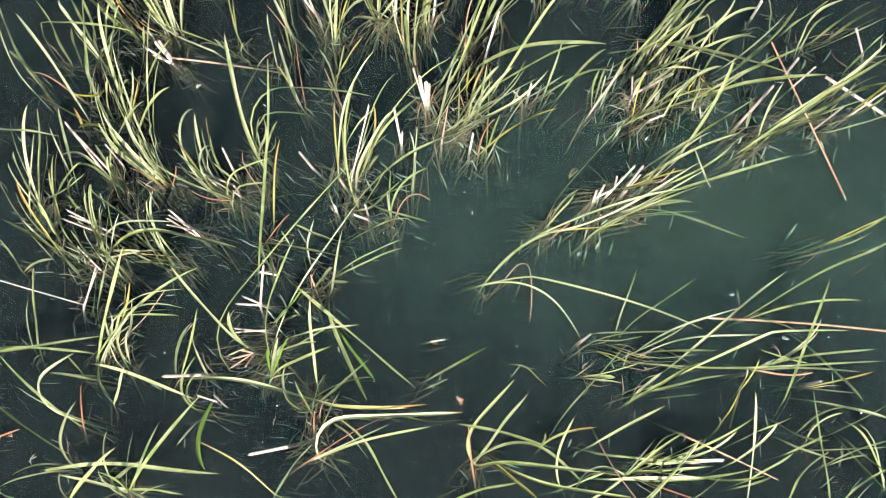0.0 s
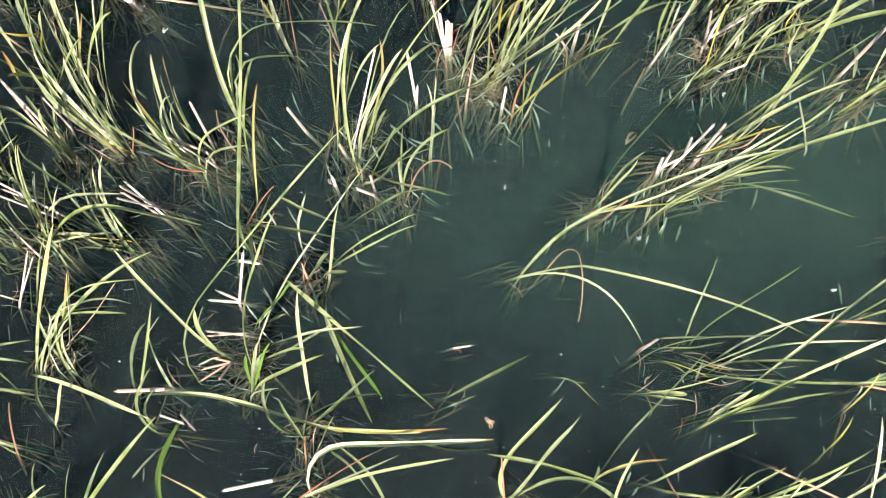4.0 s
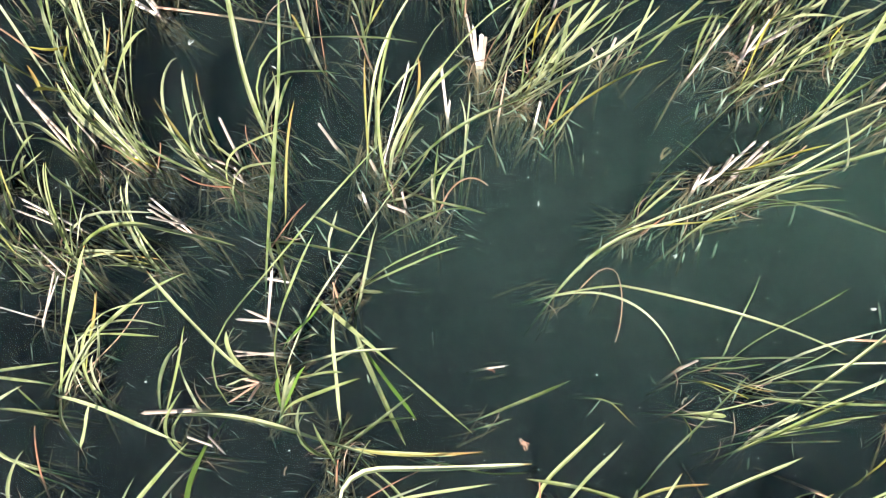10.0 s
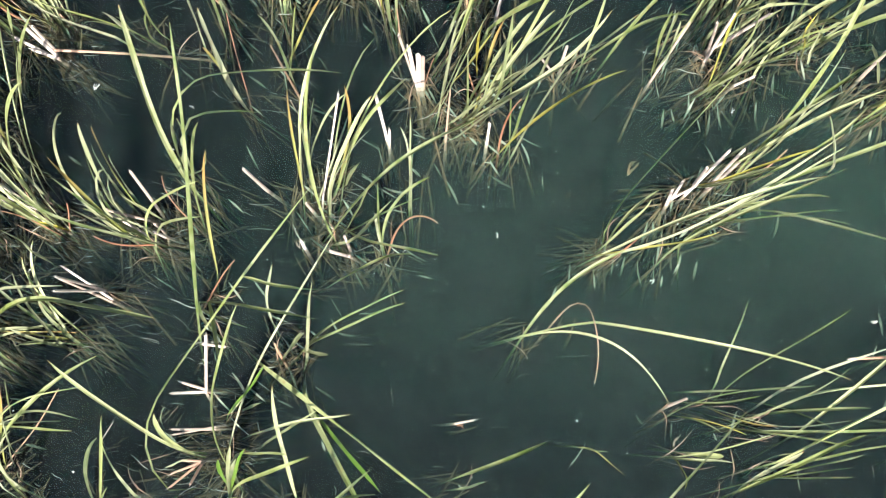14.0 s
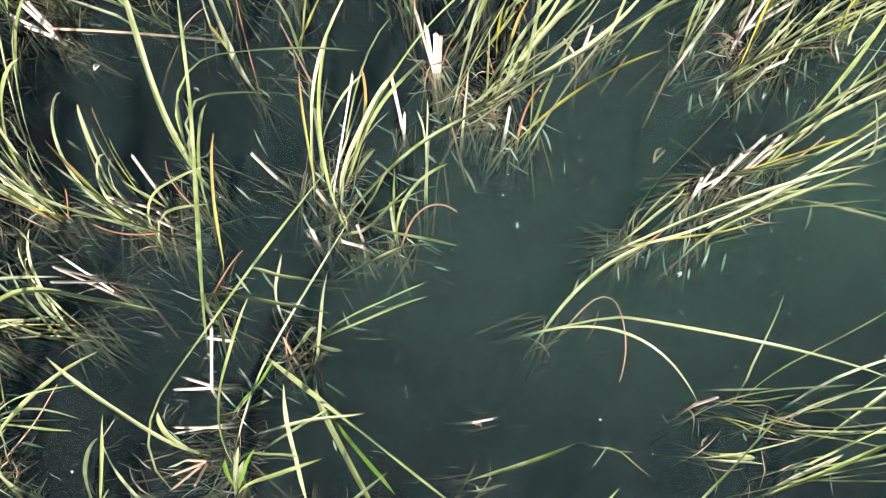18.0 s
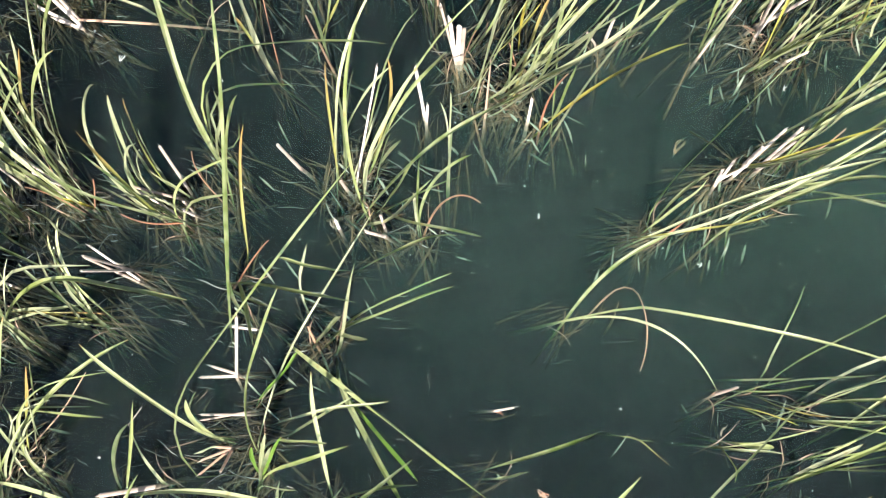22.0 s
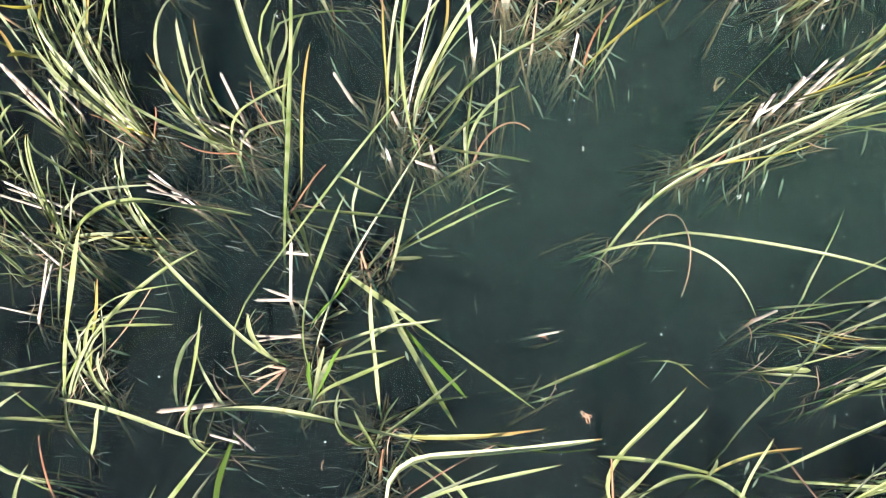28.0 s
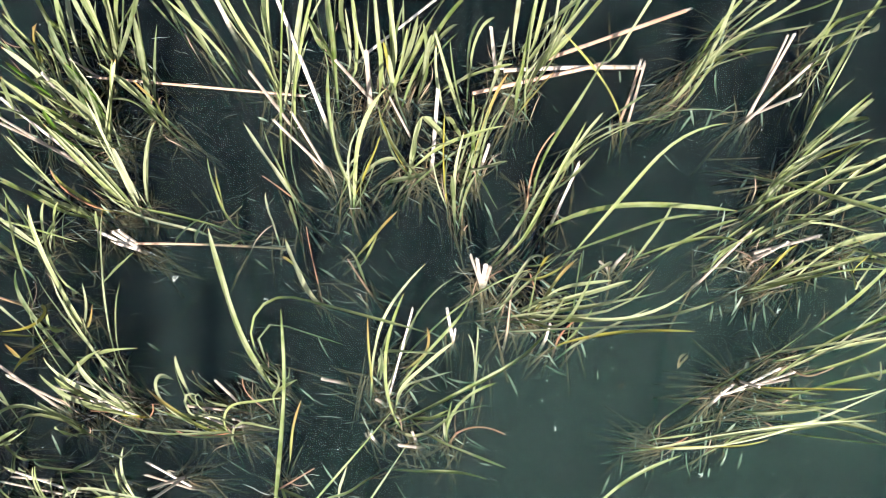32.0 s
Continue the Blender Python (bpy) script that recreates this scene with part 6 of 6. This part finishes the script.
sedge(0.13, 2.19, [
    (-0.104, 0.032, 145, 0.048, 0, 0.50, 1.0, 0.40, 0.00, 21, "W"),
    (-0.032, -0.084, 88, 0.247, -14, 0.20, 1.0, 0.57, 0.00, 18, "y"),
    (-0.003, 0.050, 349, 0.149, 87, 0.13, 0.6, 0.52, 0.00, 15, "y"),
    (0.002, -0.037, 27, 0.250, 27, 0.35, 0.6, 0.57, 0.00, 16, "y"),
    (0.031, 0.023, 10, 0.247, 25, 0.50, 1.4, 0.57, 0.00, 15, "y"),
    (-0.001, -0.074, 45, 0.238, 14, 0.35, 1.4, 0.57, 0.00, 13, "y"),
    (-0.010, -0.119, 26, 0.093, 0, 0.50, 1.0, 0.30, 0.00, 12, "o"),
    (-0.002, 0.102, 51, 0.193, -53, 0.07, 0.6, 0.55, 0.00, 15, "g"),
    (0.008, 0.043, 341, 0.081, 52, 0.50, 1.4, 0.49, 0.00, 15, "g"),
], [
    (-0.024, 0.088, 188, 0.114, -101, 0.07, 0.6, 0.51, 0.00, 16, "g"),
    (0.000, -0.058, 75, 0.275, -39, 0.07, 0.6, 0.59, 0.00, 14, "g"),
    (0.034, 0.012, 15, 0.248, 22, 0.50, 0.6, 0.57, 0.00, 14, "y"),
    (0.049, 0.026, 3, 0.162, 87, 0.20, 0.6, 0.53, 0.00, 15, "g"),
])
sedge(0.16, 1.70, [
    (-0.049, 0.028, 91, 0.163, -69, 0.65, 1.4, 0.40, 0.00, 9, "r"),
    (0.011, 0.036, 35, 0.117, 2, 0.50, 1.4, 0.51, 0.00, 18, "y"),
    (-0.002, 0.025, 334, 0.155, 74, 0.35, 1.4, 0.53, 0.00, 15, "y"),
    (-0.024, 0.051, 90, 0.437, -40, 0.13, 0.6, 0.67, 0.00, 14, "y"),
    (0.051, -0.050, 67, 0.135, 0, 0.50, 1.0, 0.30, 0.00, 13, "W"),
    (0.018, -0.096, 47, 0.573, -64, 0.07, 1.4, 0.50, 0.00, 18, "y"),
])
sedge(0.51, 2.00, [
    (-0.021, -0.005, 107, 0.354, 41, 0.07, 0.6, 0.50, 0.00, 10, "q"),
    (0.012, 0.005, 87, 0.116, 0, 0.50, 1.0, 0.30, 0.00, 14, "W"),
])
sedge(0.28, 1.85, [
    (0.011, -0.001, 111, 0.216, -96, 0.13, 0.6, 0.56, 0.00, 11, "g"),
    (-0.014, -0.011, 24, 0.445, -68, 0.65, 1.4, 0.67, 0.00, 9, "y"),
    (0.001, 0.024, 40, 0.085, 0, 0.50, 1.0, 0.40, 0.00, 10, "y"),
])
sedge(0.46, 2.23, [
    (-0.004, 0.002, 274, 0.146, 137, 0.07, 0.3, 0.52, 0.00, 14, "y"),
])
sedge(0.76, 2.14, [
    (0.003, 0.016, 79, 0.173, -30, 0.20, 1.4, 0.54, 0.00, 12, "y"),
    (0.016, 0.022, 30, 0.106, -122, 0.65, 1.4, 0.50, 0.00, 14, "y"),
    (0.029, 0.033, 354, 0.166, -49, 0.35, 1.4, 0.53, 0.00, 11, "y"),
    (0.003, 0.010, 50, 0.033, 150, 0.65, 0.6, 0.46, 0.00, 10, "y"),
    (0.057, 0.069, 6, 0.213, 14, 0.80, 0.6, 0.56, 0.00, 11, "y"),
    (-0.027, -0.047, 44, 0.273, -45, 0.80, 1.0, 0.59, 0.00, 14, "g"),
    (-0.012, -0.033, 54, 0.178, -84, 0.20, 0.6, 0.54, 0.00, 14, "g"),
    (-0.073, -0.087, 6, 0.272, 74, 0.13, 1.4, 0.59, 0.00, 14, "g"),
])
sedge(0.93, 2.32, [
    (0.043, -0.008, 326, 0.183, 40, 0.80, 0.6, 0.54, 0.00, 11, "y"),
    (-0.045, 0.012, 326, 0.121, -4, 0.35, 1.4, 0.51, 0.00, 14, "g"),
])
sedge(0.99, 1.99, [
    (-0.009, -0.002, 86, 0.140, 0, 0.50, 1.0, 0.50, 0.00, 15, "W"),
    (0.012, 0.024, 107, 0.116, 0, 0.50, 1.0, 0.50, 0.00, 13, "W"),
    (-0.011, -0.020, 40, 0.120, 0, 0.50, 1.0, 0.40, 0.00, 13, "W"),
    (0.007, -0.003, 348, 0.072, 0, 0.50, 1.0, 0.30, 0.00, 15, "w"),
])
sedge(1.23, 2.19, [
    (-0.032, -0.042, 186, 0.075, -144, 0.65, 1.0, 0.49, 0.00, 8, "y"),
    (0.006, 0.068, 254, 0.128, 36, 0.35, 1.4, 0.51, 0.00, 11, "y"),
    (0.022, 0.004, 105, 0.157, -138, 0.35, 0.3, 0.53, 0.00, 12, "y"),
    (-0.032, 0.005, 54, 0.100, 62, 0.35, 0.6, 0.50, 0.00, 17, "g"),
    (0.009, -0.012, 7, 0.201, -153, 0.50, 0.1, 0.55, 0.00, 17, "g"),
    (-0.002, -0.041, 30, 0.155, 67, 0.65, 1.0, 0.53, 0.00, 15, "y"),
])
sedge(1.18, 1.85, [
    (-0.015, 0.004, 93, 0.250, -22, 0.65, 1.4, 0.57, 0.00, 8, "y"),
    (0.051, -0.049, 260, 0.040, 0, 0.50, 1.0, 0.47, 0.00, 11, "q"),
    (0.006, 0.056, 143, 0.228, -58, 0.07, 0.6, 0.56, 0.00, 13, "y"),
    (-0.025, -0.028, 45, 0.096, -153, 0.65, 0.6, 0.50, 0.00, 15, "g"),
])
sedge(0.89, 1.55, [
    (-0.027, 0.058, 8, 0.290, 58, 0.80, 0.6, 0.50, 0.00, 12, "y"),
    (-0.049, -0.036, 42, 0.184, -17, 0.50, 1.4, 0.54, 0.00, 11, "y"),
    (0.071, -0.020, 57, 0.286, -95, 0.13, 1.4, 0.40, 0.00, 18, "y"),
])
sedge(0.55, 1.48, [
    (-0.007, 0.002, 12, 0.247, -52, 0.65, 1.4, 0.40, 0.00, 11, "y"),
    (-0.037, 0.004, 67, 0.114, 12, 0.65, 1.0, 0.40, 0.00, 10, "y"),
    (0.051, -0.002, 35, 0.135, -39, 0.50, 1.4, 0.52, 0.00, 11, "y"),
])
sedge(-0.83, 2.33, [
    (0.014, 0.036, 168, 0.096, -128, 0.13, 0.6, 0.50, 0.00, 15, "g"),
    (-0.017, -0.035, 136, 0.137, -21, 0.65, 0.6, 0.52, 0.00, 15, "g"),
])
sedge(-1.54, 0.39, [
    (-0.004, -0.003, 47, 0.126, 26, 0.65, 1.4, 0.20, 0.00, 9, "y"),
])
sedge(-1.76, 1.98, [
    (0.004, 0.001, 70, 0.177, 8, 0.65, 1.4, 0.54, 0.00, 17, "g"),
])
sedge(-1.19, 2.52, [
    (0.000, 0.001, 118, 0.142, -152, 0.65, 0.1, 0.52, 0.00, 18, "g"),
])
stalk(1.64, 1.72, -69, 0.84, 0.00, "r")
stalk(1.90, 1.54, -38, 0.32, -0.00, "W")
stalk(2.12, 0.28, 176, 0.83, -0.01, "r")
stalk(-0.70, 2.16, 172, 0.78, -0.00, "w")
stalk(-0.07, 2.13, 8, 0.49, -0.00, "b")
stalk(0.59, 2.19, 179, 0.54, -0.01, "W")
stalk(0.20, 2.24, 15, 0.58, -0.00, "b")
stalk(0.48, 1.99, 67, 0.21, -0.02, "w")
stalk(-1.37, 1.64, -4, 0.55, 0.01, "w", 0.03, -0.10)


# ---- floating bits ----
def debris(x, y, size, mat, label, seed, z=0.002):
    """A crumpled scrap of dead leaf afloat."""
    rng = random.Random(seed)
    ob = new("floating_debris")
    ob.location = (x, y, z)
    turn = rng.uniform(0, 6.3)
    for j in range(rng.choice((2, 3))):
        v, f = [], []
        a = turn + rng.gauss(0, 0.35)
        d = Vector((math.cos(a), math.sin(a), 0))
        n = Vector((-d.y, d.x, 0))
        pts = [d * (size * rng.uniform(0.7, 1.1) * (u - 0.4)) + n * (size * 0.25 * math.sin(3 * u + j)) + Vector((0, 0, 0.1 * size * math.sin(4 * u + j) + 0.003)) for u in (0, 0.25, 0.5, 0.75, 1)]
        w = size * rng.uniform(0.07, 0.15)
        ribbon(pts, [w * 0.2, w, w * 0.6, w * 0.9, w * 0.1], 0.15, (rng.uniform(-1, 1), rng.uniform(-1, 1)), v, f)
        mesh_object("scrap", v, f, mat, ob)
    tagged(ob, label, "floating debris", "scraps afloat on the pond")
    return ob


def fluff(count, seed, name, low, high, mat, label):
    rng = random.Random(seed)
    v, f = [], []
    for _ in range(count):
        o = Vector((rng.uniform(-2.3, 2.3), rng.uniform(-0.6, 2.7), rng.uniform(low, high)))
        r = rng.uniform(0.0012, 0.0032) * (2.2 if rng.random() < 0.06 else 1)
        b = len(v)
        for j in range(5):
            a = j * 1.2566 + rng.uniform(-0.3, 0.3)
            v.append(o + Vector((math.cos(a), math.sin(a), 0)) * r * rng.uniform(0.4, 1.2))
        v += [o + Vector((0, 0, r * 0.6)), o - Vector((0, 0, r * 0.3))]
        for j in range(5):
            f += [(b + j, b + (j + 1) % 5, b + 5), (b + (j + 1) % 5, b + j, b + 6)]
    tagged(mesh_object(name, v, f, mat), label, "pond scum", kind="stuff")


def strands(count, seed, x0, x1, spread):
    """Loose pale strands drifting just under the surface, most of them lying along the drift."""
    rng = random.Random(seed)
    v, f = [], []
    for _ in range(count):
        o = Vector((rng.uniform(x0, x1), rng.uniform(-0.5, 2.5), -rng.uniform(0.005, 0.10)))
        a, q, ln = rng.gauss(-0.1, spread), rng.uniform(-0.25, 0.25), rng.uniform(0.012, 0.06)
        ph = rng.uniform(0, 6)
        d = Vector((math.cos(a), math.sin(a), 0))
        n = Vector((-d.y, d.x, 0))
        w = rng.uniform(0.0008, 0.0026)
        ribbon([o + d * (ln * u) + n * (ln * (q * u * u + 0.05 * math.sin(8 * u + ph))) for u in (0, 0.25, 0.5, 0.75, 1)], [w * 0.4, w, w * 0.6, w * 0.9, w * 0.2], 0.1, (0, rng.uniform(-1, 1)), v, f)
    tagged(mesh_object("drifting_strands", v, f, M_WISP), "pale rotten leaf strands drifting under the surface", "plant litter", kind="stuff")


debris(0.08, -0.05, 0.04, M_RED, "reddish brown leaf scrap afloat on the pond", 0)
debris(0.68, 0.11, 0.045, M_SUNK, "pale curled dead leaf scrap afloat on the pond", 1)
debris(-0.04, 0.22, 0.03, M_RED, "reddish brown leaf scrap afloat on the pond", 2)
debris(-0.80, -0.15, 0.035, M_BROWN, "withered brown leaf scrap afloat on the pond", 3)
debris(1.01, 1.23, 0.025, M_FLUFF, "small white scrap afloat on the pond", 4)
debris(0.66, 0.66, 0.02, M_FLUFF, "small white scrap afloat on the pond", 5)
debris(0.14, 0.86, 0.02, M_FLUFF, "small white scrap afloat on the pond", 6)
debris(-1.39, 1.11, 0.05, M_BROWN, "brown leaf scrap afloat on the pond", 7)
debris(-1.22, 1.50, 0.03, M_FLUFF, "small white scrap afloat on the pond", 8)
debris(1.65, 0.25, 0.035, M_FLUFF, "small white scrap afloat on the pond", 9)
debris(1.40, 0.46, 0.025, M_FLUFF, "small white scrap afloat on the pond", 10)
debris(0.08, -0.04, 0.04, M_BROWN, "brown leaf scrap afloat on the pond", 11)
debris(-2.05, -0.21, 0.03, M_RED, "reddish brown leaf scrap afloat on the pond", 12)
debris(-1.94, -0.33, 0.05, M_SUNK, "pale sunken leaf tangle drifting in the pond", 13)
debris(0.03, 1.64, 0.022, M_STRAW, "small round tan seed head afloat on the pond", 14)
debris(-0.89, 1.40, 0.02, M_FLUFF, "small white scrap afloat on the pond", 15)
debris(-0.54, 0.88, 0.03, M_SUNK, "pale curled dead leaf scrap afloat on the pond", 16)
debris(-1.25, 0.80, 0.045, M_SUNK, "pale curled dead leaf scrap afloat on the pond", 17)
debris(0.65, 1.07, 0.07, M_SILT, "brown sunken leaf scrap in the pond", 18, -0.07)
debris(0.41, 1.00, 0.03, M_SILT, "brown sunken leaf scrap in the pond", 19, -0.07)
fluff(260, 5, "floating_fluff", 0.001, 0.003, M_FLUFF, "tiny pale specks of seed fluff afloat on the pond")
fluff(260, 6, "suspended_specks", -0.10, -0.01, M_FLUFF, "tiny pale specks hanging in the pond water")
strands(130, 8, -2.2, 2.2, 1.2)
strands(160, 9, -2.1, 0.1, 0.3)
